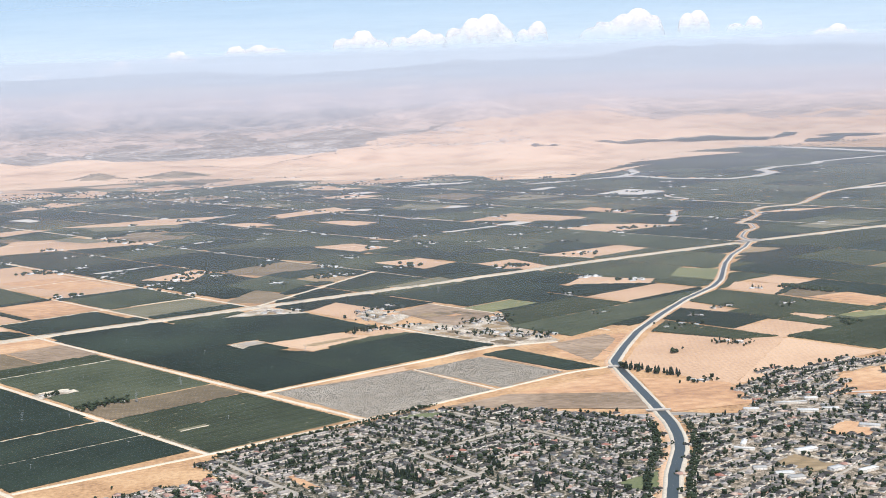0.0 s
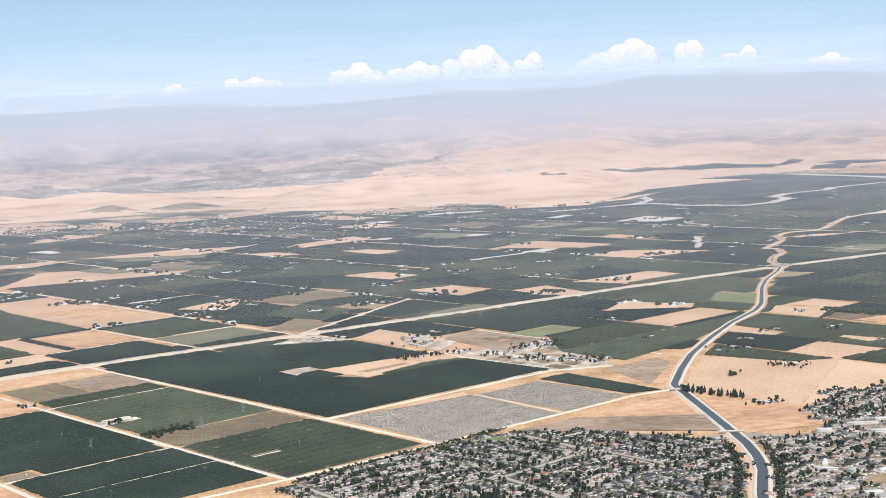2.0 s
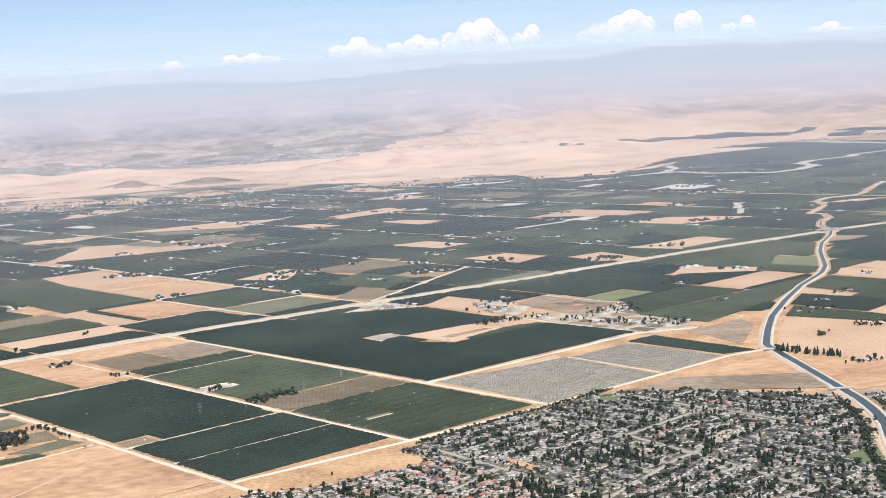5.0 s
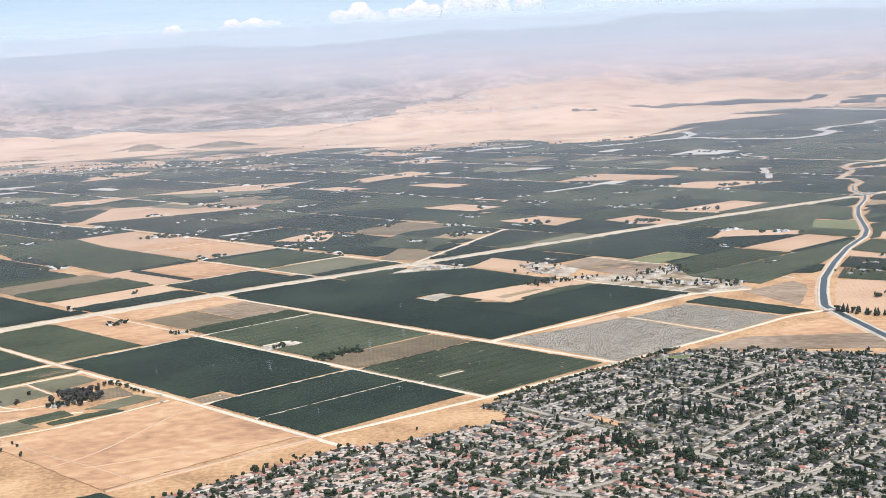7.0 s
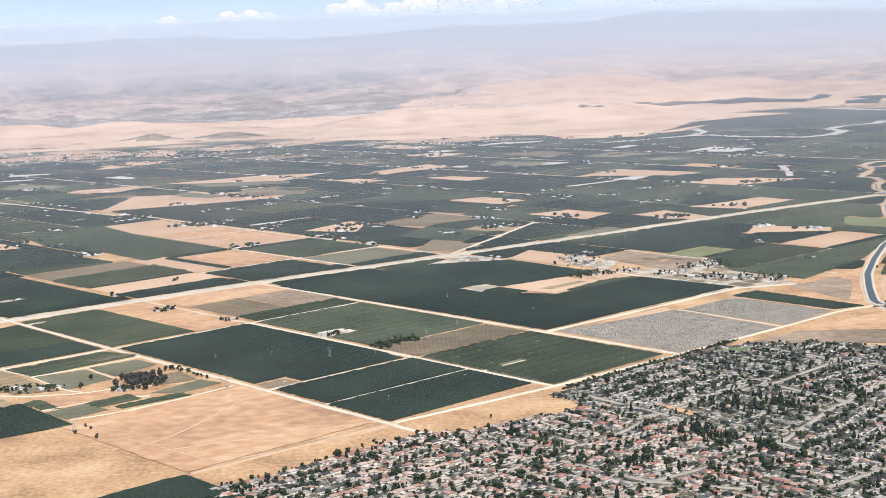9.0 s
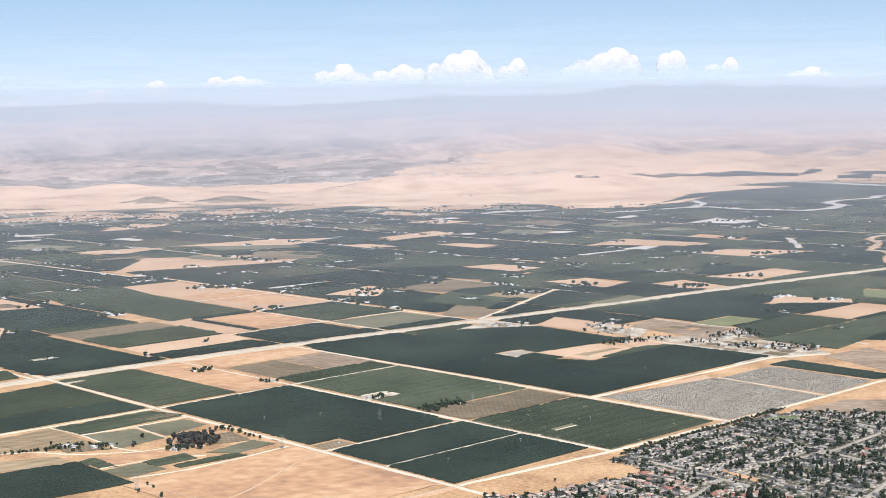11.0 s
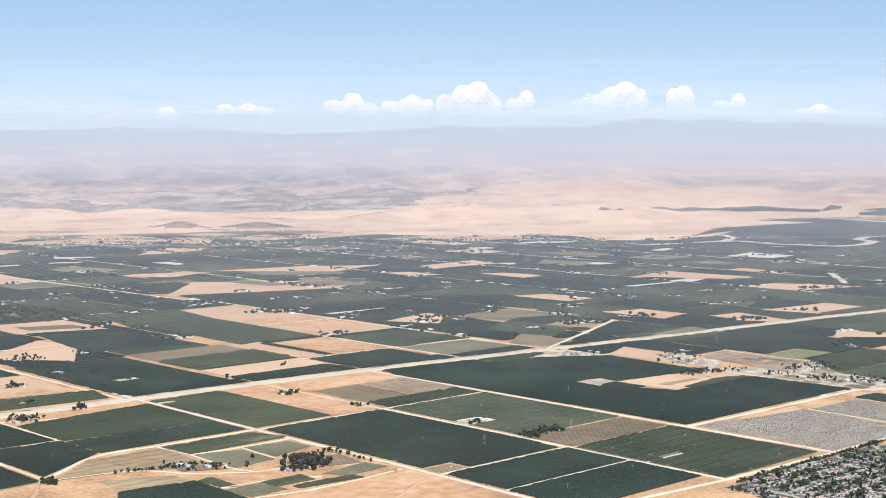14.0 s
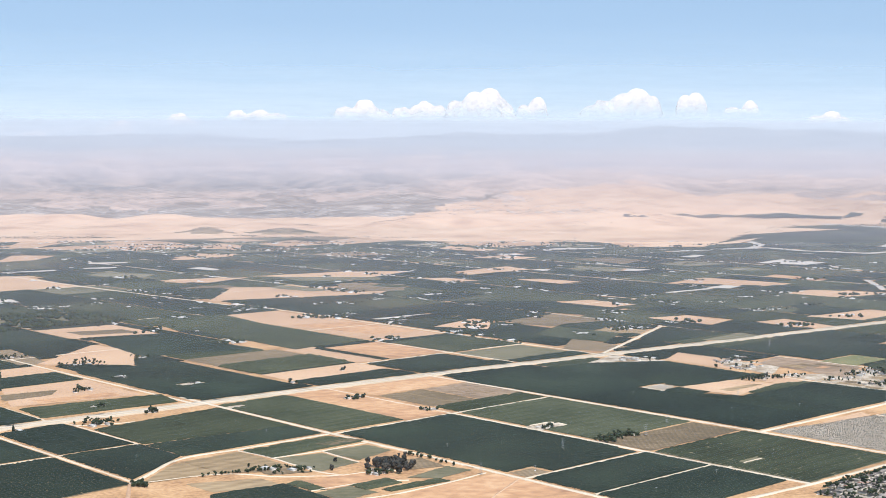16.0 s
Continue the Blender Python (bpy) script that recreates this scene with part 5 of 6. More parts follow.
# ---- houses ----
def box_geo(x0, y0, z0, x1, y1, z1):
    v = np.array([(x, y, z) for z in (z0, z1) for y in (y0, y1) for x in (x0, x1)], float)
    q = [(0, 1, 5, 4), (1, 3, 7, 5), (3, 2, 6, 7), (2, 0, 4, 6), (4, 5, 7, 6)]
    return v, np.array([t for a, b, c, d in q for t in ((a, b, c), (a, c, d))])


def hip_geo(x0, y0, x1, y1, z, rise, gable=0.0):
    """A hipped roof (gable 0) or gabled (1) with the ridge along its longer side, and a thin eave."""
    w, d = x1 - x0, y1 - y0
    cx, cy = (x0 + x1) / 2, (y0 + y1) / 2
    low = [(x0, y0, z), (x1, y0, z), (x1, y1, z), (x0, y1, z)]
    if w >= d:
        i = d / 2 * (1 - gable)
        ridge = [(x0 + i, cy, z + rise), (x1 - i, cy, z + rise)]
        f = [(4, 5, 9), (4, 9, 8), (5, 6, 9), (6, 7, 8), (6, 8, 9), (7, 4, 8)]
    else:
        i = w / 2 * (1 - gable)
        ridge = [(cx, y0 + i, z + rise), (cx, y1 - i, z + rise)]
        f = [(4, 5, 8), (5, 6, 9), (5, 9, 8), (6, 7, 9), (7, 4, 8), (7, 8, 9)]
    eave = [(x, y, z + 0.025) for x, y, _ in low]
    f += [(0, 1, 5), (0, 5, 4), (1, 2, 6), (1, 6, 5), (2, 3, 7), (2, 7, 6), (3, 0, 4), (3, 4, 7), (0, 3, 2), (0, 2, 1)]
    return np.array(low + eave + ridge, float), np.array(f)


def join_geo(*geos):
    p = Pile()
    for v, f in geos:
        p.add(v, f)
    return np.concatenate(p.v), np.concatenate(p.f)


def house_geo(w, d, wing, gable):
    """Walls, roof, garage door and chimney of a one-storey house whose front looks to -y."""
    h = 0.25
    walls = [box_geo(-w / 2, -d / 2, 0, w / 2, d / 2, h)]
    o = 0.05
    roofs = [hip_geo(-w / 2 - o, -d / 2 - o, w / 2 + o, d / 2 + o, h, 0.16, gable)]
    gx = w / 2 - 0.30
    if wing:
        walls.append(box_geo(gx - 0.28, -d / 2 - wing, 0, gx + 0.28, -d / 2 + 0.1, h - 0.004))
        roofs.append(hip_geo(gx - 0.28 - o, -d / 2 - wing - o, gx + 0.28 + o, 0.0, h + 0.004, 0.13, gable))
    door = box_geo(gx - 0.22, -d / 2 - wing - 0.012, 0.0, gx + 0.22, -d / 2 - wing + 0.01, 0.19)
    chim = box_geo(-w / 4 - 0.05, 0.05, h, -w / 4 + 0.05, 0.15, h + 0.26)
    return join_geo(*walls), join_geo(*roofs), door, chim


HOUSE_SHAPES = [house_geo(*a) for a in ((1.15, 0.80, 0.30, 0.0), (1.30, 0.78, 0.24, 1.0), (1.05, 0.95, 0.34, 0.0), (1.25, 0.85, 0.0, 0.0), (1.00, 0.85, 0.30, 1.0), (1.35, 0.72, 0.36, 0.0))]
SHINGLE = "one-storey stucco house under a grey brown shingle roof"
CLAY = "one-storey stucco house under a red clay tile roof"


def house_model(k, tile):
    walls, roof, door, chim = HOUSE_SHAPES[k]
    h = new("house")
    tagged(h, CLAY if tile else SHINGLE, "house", "houses of the suburb")
    part("walls", raw_mesh("walls", *walls, M_WALL), h)
    r = part("roof", raw_mesh("roof", *roof, M_TILE if tile else M_ROOF), h)
    part("chimney", raw_mesh("chimney", *chim, M_WALL), r)
    part("garage_door", raw_mesh("garage_door", *door, M_DOOR), h)
    h.location = (3 * k, -660 - 3 * tile, 0)
    return h


HOUSE_MODELS = [house_model(k, False) for k in range(6)]
TILE_MODELS = [house_model(k, True) for k in range(6)]

# ---- the suburb: streets, lots, trees ----
def west_town(u, v):
    """Inside the suburb on this side of the canal."""
    top = np.interp(u, [-160, -73, -71, -42, -40, 12, 17, 30, 36, 41], [-39.5, -38.5, -41, -49, -36.8, -37, -41, -57, -74, -80])
    bank = np.interp(v, [-160, -135, -112.5, -104, -95.8, -89.4, -82, -73.2], [-60, -30, -0.5, 10.5, 22.5, 30, 37, 44])
    return (v < top) & ((u < bank - 4.6) | (v > -78))


def east_town(u, v):
    """Inside the town beyond the canal."""
    bank = np.interp(v, [-160, -135, -112.5, -104, -95.8, -89.4, -82, -73.2], [-60, -30, -0.5, 10.5, 22.5, 30, 37, 44])
    top = np.interp(u, [30, 42, 52, 56, 66, 71, 87, 100, 108, 122], [-75, -80, -88, -87, -77, -73, -69, -71, -75, -82])
    bare = inside_quad([(82, -101), (82, -92), (95, -81.5), (111, -85)], u, v) if np.ndim(u) else bool(inside_quad([(82, -101), (82, -92), (95, -81.5), (111, -85)], np.array(u), np.array(v)))
    return (v < top) & (u > bank + 3.4) & ~bare


def town_sheet(test, u0, u1, v0, v1, label, mat):
    step = 1.5
    us, vs = np.arange(u0, u1, step), np.arange(v0, v1, step)
    mu, mv = np.meshgrid(us + step / 2, vs + step / 2)
    xy = G(mu, mv)
    ok = test(mu, mv) & (xy[..., 1] > 140)
    pile = Pile()
    for r, c in zip(*np.nonzero(ok)):
        a, b = us[c], vs[r]
        q = G(np.array([a, a + step, a + step, a]), np.array([b, b, b + step, b + step]))
        pile.add(np.concatenate([q, np.full((4, 1), 0.02)], 1), [(0, 1, 2, 3)])
    thing("pavement", pile.mesh("pavement", mat), label, "yards", "structure")


town_sheet(west_town, -150, 45, -160, -30, "lawns, gravel and driveways between suburban houses", M_YARD)
town_sheet(east_town, -40, 130, -170, -60, "lots, gravel and dry lawns between town buildings", M_LOT)

lots = np.random.default_rng(5)
HOMES, GARDENS = [], []


def bend(v0, u):
    return v0 + 1.5 * math.sin(u / 15.0 + 0.06 * v0) + 0.6 * math.sin(u / 6.1 + 0.4 * v0)


COLLECTORS = [[(-66, -46), (-69, -60), (-68, -82), (-60, -98), (-54, -120)], [(-36, -38), (-38, -60), (-40, -86), (-44, -110)], [(-8, -38), (-9, -62), (-12, -82), (-17, -104)], [(16, -44), (15, -64), (14, -82)],
              [(-100, -62), (-84, -64), (-68, -62), (-52, -63), (-38, -60)], [(-38, -61), (-22, -60), (-9, -63), (15, -62)], [(-98, -84), (-69, -82), (-52, -85), (-39, -85), (-17, -80), (10, -78)], [(-54, -102), (-38, -104), (-21, -106), (-4, -112)]]


def lay_streets(test, across, a0, a1, b_from, b_to, pitch, lot, tile_share, leafy=1.0, built=0.96):
    """Rows of lots on both sides of parallel streets; across: the streets run the grid's other way."""
    b0 = b_from
    while b0 > b_to:
        run = []
        a = a0
        while a <= a1 + 2:
            b = bend(b0, a)
            u, v = (b, a) if across else (a, b)
            x, y = G(u, v)
            ok = bool(test(np.array(u), np.array(v))) and y > 140 and a <= a1
            if ok:
                run.append((u, v))
            if (not ok or len(run) >= 40) and len(run) > 4:
                road(run, 0.58, M_ROADBED, "light grey residential street with pale kerbs", "street", z=0.03, wobble=0.0, clear=False)
            if not ok or len(run) >= 40:
                run = run[-1:] if ok else []
            if ok and lots.random() < built:
                for side in (-1, 1):
                    if lots.random() < 0.05:
                        continue
                    out = side * (1.36 + lots.uniform(-0.15, 0.25))
                    da = lots.uniform(-0.15, 0.15)
                    hu, hv = (u + out, v + da) if across else (u + da, v + out)
                    hx, hy = G(hu, hv)
                    turn = math.degrees(GRID_TURN) + (-90 if across else 0) + (0 if side > 0 else 180) + lots.normal(0, 8)
                    HOMES.append((hy, hx, turn, lots.integers(6), lots.random() < tile_share(hu, hv), lots.uniform(1.08, 1.42)))
                    for near, far, chance, big in ((0.45, 1.9, 0.6 * leafy, 0.95), (1.8, 2.7, leafy, 1.15), (1.8, 2.7, 0.4 * leafy, 1.15), (0.6, 2.7, 0.3 * leafy, 0.8)):
                        if lots.random() < chance:
                            off, along_a = side * lots.uniform(near, far), lots.uniform(-0.8, 0.8)
                            GARDENS.append((u + off, v + along_a, lots.uniform(0.4, big)) if across else (u + along_a, v + off, lots.uniform(0.4, big)))
            a += lot
        b0 -= pitch * lots.uniform(0.92, 1.12)


def district(test, u0, u1, v0, v1):
    """The part of a town between four lines that lean with its collector roads."""
    def inside(u, v):
        lean = -0.07 * (v + 38)
        return test(u, v) & (u > u0 - lean) & (u < u1 - lean) & (v > v0) & (v < v1)
    return inside


pink = lambda u, v: 0.62 if u < -40 and v > -100 else 0.05
for n, (u0, u1) in enumerate(((-125, -66.5), (-65.5, -36.5), (-35, -8.5), (-7, 15.5), (17, 60))):
    for k, (v0, v1) in enumerate(((-62, -38), (-83.5, -63), (-104.5, -84.5), (-160, -105.5))):
        part_of = district(west_town, u0, u1, v0, v1)
        shade = (1.0, 0.9, 1.15)[(n + 2 * k) % 3] * (1.15 if n < 2 else 1.9)
        if (n + k) % 2 == 0:
            lay_streets(part_of, False, u0 - 10, u1 + 10, v1 - 1.6, v0, 5.0, 1.55, pink, shade)
        else:
            lay_streets(part_of, True, v0, v1, u1 + 6, u0 - 10, 5.0, 1.55, pink, shade)
for n, (u0, u1, v0, v1) in enumerate(((-20, 40, -165, -70), (40, 72, -165, -100), (40, 72, -100, -70), (72, 124, -165, -96), (72, 124, -96, -60))):
    def part_of(u, v, u0=u0, u1=u1, v0=v0, v1=v1):
        return east_town(u, v) & (u > u0) & (u < u1) & (v > v0) & (v < v1)
    if n % 2:
        lay_streets(part_of, True, v0, v1, u1, u0, 5.4, 1.7, lambda u, v: 0.08, 1.25, 0.9)
    else:
        lay_streets(part_of, False, u0, u1, v1, v0, 5.4, 1.7, lambda u, v: 0.08, 1.25, 0.9)
for pts in COLLECTORS:
    road(pts, 0.8, M_ROADBED, "wide pale collector road through the suburb", "road", z=0.08, wobble=0.0, clear=False)
AVENUE = [(36, -71.5), (42, -77.6), (54, -91.4), (68, -109), (84, -130)]
road([(41.4, -73.6), (49.7, -87.3), (58.5, -98.4), (62.9, -111.8), (67.1, -124.3)], 0.9, M_ROADBED, "gravel bed of a railway line", "railway", z=0.07, clear=False)
road([(38.5, -89.9), (33.8, -94.3), (25.9, -97.6), (15.4, -104.7), (3.2, -113.4)], 0.8, M_BANK, "pale town street beside the canal", "street", z=0.085, wobble=0.0, clear=False)
road([(19.1, -109.8), (27.5, -110.6), (34.7, -110.2), (39.2, -113.0)], 0.6, M_BANK, "pale town street beside the sports field", "street", z=0.085, wobble=0.0, clear=False)
road([(34.7, -110.2), (33.4, -120.0), (48.0, -119.7)], 0.6, M_BANK, "pale town street beside the sports field", "street", z=0.09, wobble=0.0, clear=False)
road([(66, -79), (74, -88), (88, -100), (104, -118)], 0.9, M_CONCRETE, "light grey town street", "street", z=0.08, wobble=0.0, clear=False)

road(AVENUE, 1.2, M_ASPHALT, "grey town avenue", "road", z=0.08, wobble=0.0, clear=False)

# large roofs of the town's east side, yards and fields
HALLS = []


def hall(u, v, w, d, h, turn, label, mat=None, gable=0.6, rise=0.12):
    m = new("warehouse")
    tagged(m, label, "warehouse", "large halls")
    part("walls", raw_mesh("walls", *box_geo(-w / 2, -d / 2, 0, w / 2, d / 2, h), M_WALL), m)
    part("roof", raw_mesh("roof", *hip_geo(-w / 2 - 0.05, -d / 2 - 0.05, w / 2 + 0.05, d / 2 + 0.05, h, rise, gable), mat or M_METAL), m)
    for k in range(2):
        a = -w / 4 + k * w / 2
        part("door", raw_mesh("door", *box_geo(a - 0.2, -d / 2 - 0.02, 0, a + 0.2, -d / 2 + 0.02, min(0.35, h * 0.8)), M_DOOR), m)
    m.matrix_world = Matrix.Translation(P(u, v, 0.03)) @ pose(0, 0, 0, 0, 0, math.degrees(GRID_TURN) + turn)
    HALLS.append((u, v, max(w, d) / 2 + 0.6))
    return m


WHITE = "long low hall under a pale sheet metal roof"
SHED = "grey sheet metal shed on a farm yard"
for a in ((54.9, -87.5, 3.0, 1.6, 0.4, -50), (64.3, -90.2, 6.4, 0.9, 0.4, -38), (60.9, -96.4, 4.0, 1.4, 0.4, -50), (69.9, -91.1, 2.6, 1.4, 0.4, -40), (64.9, -98.8, 3.2, 1.5, 0.4, -45), (78.8, -97.7, 2.4, 1.4, 0.4, -40), (57.9, -111.5, 3.8, 1.8, 0.5, -65), (30.3, -103.7, 3.6, 0.9, 0.35, -60), (33.6, -101.2, 0.9, 3.2, 0.35, -60), (21.3, -120.4, 2.6, 1.6, 0.45, -30), (29.9, -122.2, 2.6, 1.6, 0.45, -10), (22, -112.8, 2.2, 1.4, 0.4, -40), (22, -117.6, 3.0, 1.6, 0.4, -35)):
    hall(*a, WHITE)
for _ in range(9):
    hu, hv = place.uniform(25, 112), place.uniform(-128, -84)
    if bool(east_town(np.array(hu), np.array(hv))) and all(math.hypot(hu - a, hv - b) > r + 1.6 for a, b, r in HALLS):
        hall(hu, hv, place.uniform(1.6, 4.2), place.uniform(1.0, 1.8), place.uniform(0.35, 0.5), place.uniform(-25, 25), WHITE)
_before = len(TAKEN)
field(M_STRAW, "dry worn sports field", 26.2, -112.7, 33.3, -111.8, 32.2, -121.8, 26.2, -120.3, category="sports field", lift=0.02)
field(M_DRY, "bare tan lot beside a hall", 48.6, -108.3, 58.9, -105.1, 60.7, -112.2, 52.5, -114.8, category="lot", lift=0.02)
field(M_LAWN, "green park lawn beside the canal", 1, -100.6, 9.8, -101.3, 1.5, -107.9, -0.9, -104.9, category="lawn", lift=0.02)
field(M_LAWN, "green park strip at the rim of the suburb", 3.4, -38.9, 10.4, -39.2, 15.6, -43.6, 9.4, -43.9, category="lawn", lift=0.02)
field(M_DRY, "bare tan pocket lot among houses", -33.8, -56, -32.6, -56.7, -33.7, -66.3, -35.7, -65, category="lot", lift=0.02)


def blocked(x, y, gap=0.0):
    u, v = to_uv(x, y)
    if any(math.hypot(u - a, v - b) < r + gap for a, b, r in HALLS):
        return True
    if any(bool(near_line(np.array(c, float), 0.5 + gap, np.array(u), np.array(v))) for c in COLLECTORS + [AVENUE]):
        return True
    return any(bool(inside_quad(q, np.array(u), np.array(v))) for q in PARKS)


PARKS = TAKEN[_before:]
# homes that stand between two districts
_spots = np.array([(h[1], h[0]) for h in HOMES])
for _ in range(5000):
    u, v = lots.uniform(-118, 40), lots.uniform(-120, -40)
    x, y = G(u, v)
    if y > 142 and bool(west_town(np.array(u), np.array(v))) and np.hypot(_spots[:, 0] - x, _spots[:, 1] - y).min() > 1.72:
        HOMES.append((y, x, math.degrees(GRID_TURN) + 90 * lots.integers(4), lots.integers(6), lots.random() < pink(u, v), lots.uniform(1.08, 1.4)))
        GARDENS.append((u + lots.uniform(0.7, 1.1), v + lots.uniform(-0.8, 0.8), lots.uniform(0.5, 1.0)))
        _spots = np.vstack([_spots, (x, y)])
HOMES = sorted(h for h in HOMES if not blocked(h[1], h[0], 0.5))
near_homes, far_homes = HOMES[:190], HOMES[190:]
for y, x, turn, k, tile, size in near_homes:
    copy_thing((TILE_MODELS if tile else HOUSE_MODELS)[k], pose(x, y, 0.02, 0, 0, turn) @ Matrix.Scale(size, 4))
p_wall, p_roof, p_tile, p_drive = Pile(), Pile(), Pile(), Pile()
for y, x, turn, k, tile, size in far_homes:
    a = radians(turn)
    rot = np.array([[math.cos(a), -math.sin(a), 0], [math.sin(a), math.cos(a), 0], [0, 0, 1]]) * size
    at = np.array([x, y, 0.02])
    walls, roof, door, chim = HOUSE_SHAPES[k]
    p_wall.add(walls[0] @ rot.T + at, walls[1])
    (p_tile if tile else p_roof).add(roof[0] @ rot.T + at, roof[1])
houses = new("house_rows")
tagged(houses, "rows of one-storey suburban houses under grey, brown and red roofs", "houses", "", "stuff")
part("walls", p_wall.mesh("walls", M_WALLS), houses)
part("shingle_roof", p_roof.mesh("shingle_roof", M_ROOFS), houses)
part("tile_roof", p_tile.mesh("tile_roof", M_TILES), houses, "red clay tile roofs")
# pale driveways in front of every house
for y, x, turn, k, tile, size in HOMES:
    a = radians(turn)
    c, s = math.cos(a), math.sin(a)
    q = np.array([(0.0, -1.15), (0.5, -1.15), (0.5, -0.35), (0.0, -0.35)])
    w = np.stack([x + c * q[:, 0] - s * q[:, 1], y + s * q[:, 0] + c * q[:, 1], np.full(4, 0.036)], -1)
    p_drive.add(w, [(0, 1, 2, 3)])
    if lots.random() < 0.7:
        b, d = lots.uniform(-0.5, 0.1), lots.uniform(0.35, 0.8)
        q = np.array([(b, 0.62), (b + d, 0.62), (b + d, 1.0), (b, 1.0)]) * size
        w = np.stack([x + c * q[:, 0] - s * q[:, 1], y + s * q[:, 0] + c * q[:, 1], np.full(4, 0.04)], -1)
        p_drive.add(w, [(0, 1, 2, 3)])
thing("driveway", p_drive.mesh("driveway", M_DRIVE), "pale concrete driveways in front of the houses", "driveway", "stuff")

# clumps of tall old trees in the suburb: place, count, spread
CLUMPS = [(-43, -72, 22, 1.6), (-44, -77, 18, 1.4), (-43, -84, 22, 1.6), (-22, -73, 40, 2.8), (-27, -66, 20, 2.2), (-10, -93, 10, 1.5), (-27, -97, 12, 1.5), (-63, -75, 16, 1.6), (-7, -79, 10, 1.6), (-40, -111, 20, 2.2)]
grove, spire_pile = Pile(), Pile()
spots = []
for u, v, size in GARDENS:
    x, y = G(u, v)
    if not blocked(x, y, 0.2):
        spots.append((y, x, size, place.random() < 0.04))
for _ in range(1900):
    u, v = place.uniform(-115, 115), place.uniform(-150, -38)
    x, y = G(u, v)
    town = bool(west_town(np.array(u), np.array(v))) or bool(east_town(np.array(u), np.array(v)))
    if town and y > 150 and noise.noise((u * 0.09, v * 0.09, 4.0)) > 0.1 and not blocked(x, y, 0.2):
        spots.append((y, x, 1.1, place.random() < 0.4))
for u, v, count, wide in CLUMPS:
    for _ in range(count):
        a, b = u + place.normal(0, wide), v + place.normal(0, wide * 0.7)
        x, y = G(a, b)
        if bool(west_town(np.array(a), np.array(b))):
            spots.append((y, x, 1.15, place.random() < 0.7))
spots.sort()
for n, (y, x, size, spire) in enumerate(spots):
    if n < 90:
        tree_at(SPIRE_MODELS if spire else TREE_MODELS, x, y, 0.0, None, size * 1.05)
    else:
        tree_pile(grove, spire_pile, x, y, 0.0, size * 1.05, spire)
# rows of street trees on the suburb's rim and along the canal
for k in range(150):
    u = -36 + k * 0.36
    x, y = G(u, -36.6 - 0.2 * (k % 2))
    tree_pile(grove, spire_pile, x, y, 0.0, 0.75)
canal_c, canal_d, canal_n = along(CANAL[1:7], 0.8)
for c, nr in zip(canal_c, canal_n):
    for off in (-2.5, -3.0, -3.5, 3.6, 4.1, 4.6):
        if place.random() < 0.75 and c[1] > 150:
            tree_pile(grove, spire_pile, c[0] + nr[0] * off, c[1] + nr[1] * off + place.uniform(-0.3, 0.3), 0.0, 0.9)


# ---- farmsteads ----
def farm(u, v, sheds, trees, spread, spires=0.15, big=1.0):
    for _ in range(sheds):
        a, b = u + place.uniform(-spread, spread) * 0.7, v + place.uniform(-spread, spread) * 0.5
        if place.random() < 0.5:
            x, y = G(a, b)
            copy_thing(HOUSE_MODELS[int(place.integers(6))], pose(x, y, 0.06, 0, 0, math.degrees(GRID_TURN) + 90 * int(place.integers(4))) @ Matrix.Scale(1.1, 4))
        else:
            hall(a, b, place.uniform(1.0, 2.0), place.uniform(0.7, 1.1), 0.38, 90 * int(place.integers(2)), SHED)
    for _ in range(trees):
        x, y = G(u + place.normal(0, spread * 0.55), v + place.normal(0, spread * 0.4))
        tree_at(SPIRE_MODELS if place.random() < 0.4 * spires else TREE_MODELS, x, y, 0.0, None, big)


farm(-39, 96, 4, 14, 3.2)
farm(-36, 71, 3, 8, 2.0)
farm(-31.6, 36.6, 3, 12, 2.2)
farm(-31.4, 18.6, 0, 32, 3.0, 0.05)
farm(-24.8, 19.4, 1, 30, 3.0, 0.05)
farm(-84, 153, 3, 14, 4.0, 0.2, 1.15)
farm(-104, 109, 5, 34, 4.6, 0.15, 1.15)
farm(-87, 113, 3, 12, 2.2, 0.6, 1.2)
farm(-121, 114, 2, 1, 2.0)
farm(-66, 165, 4, 4, 4.0)
farm(-93, 128, 2, 6, 2.5, 0.4)
farm(-60, 196, 5, 30, 7.0, 0.5, 1.2)
farm(-43, 195, 2, 9, 3.0, 0.9, 1.2)
farm(-72, 222, 8, 26, 6.0, 0.1)
farm(-104, 45, 4, 16, 4.0, 0.1, 0.8)
farm(-98, 41, 3, 8, 2.5, 0.1, 0.8)
farm(-36, 126, 1, 5, 1.5)
farm(-12, 134, 1, 5, 1.8)
farm(4, 238, 4, 2, 4.0)
farm(122, 12, 3, 8, 3.0)
farm(100, 30, 6, 14, 5.0, 0.2)
farm(87, 6, 8, 10, 5.0)
farm(134, -12, 4, 6, 2.5)
farm(149, -8, 3, 8, 2.5)
farm(165, -20, 6, 8, 5.0)
farm(186, 4, 3, 6, 3.0)
farm(110, -45, 5, 14, 4.0, 0.1)
farm(91, -40, 0, 14, 2.2, 0.1)
farm(71, -65, 2, 8, 2.5, 0.1)
farm(108, -41, 4, 14, 3.0, 0.1)
farm(154, -8.8, 3, 8, 2.0, 0.1)
for k in range(9):
    x, y = G(-115 + 1.1 * k + place.normal(0, 0.2), 49 - 0.35 * k + place.normal(0, 0.3))
    tree_at(TREE_MODELS, x, y, 0.0, None, 0.75)
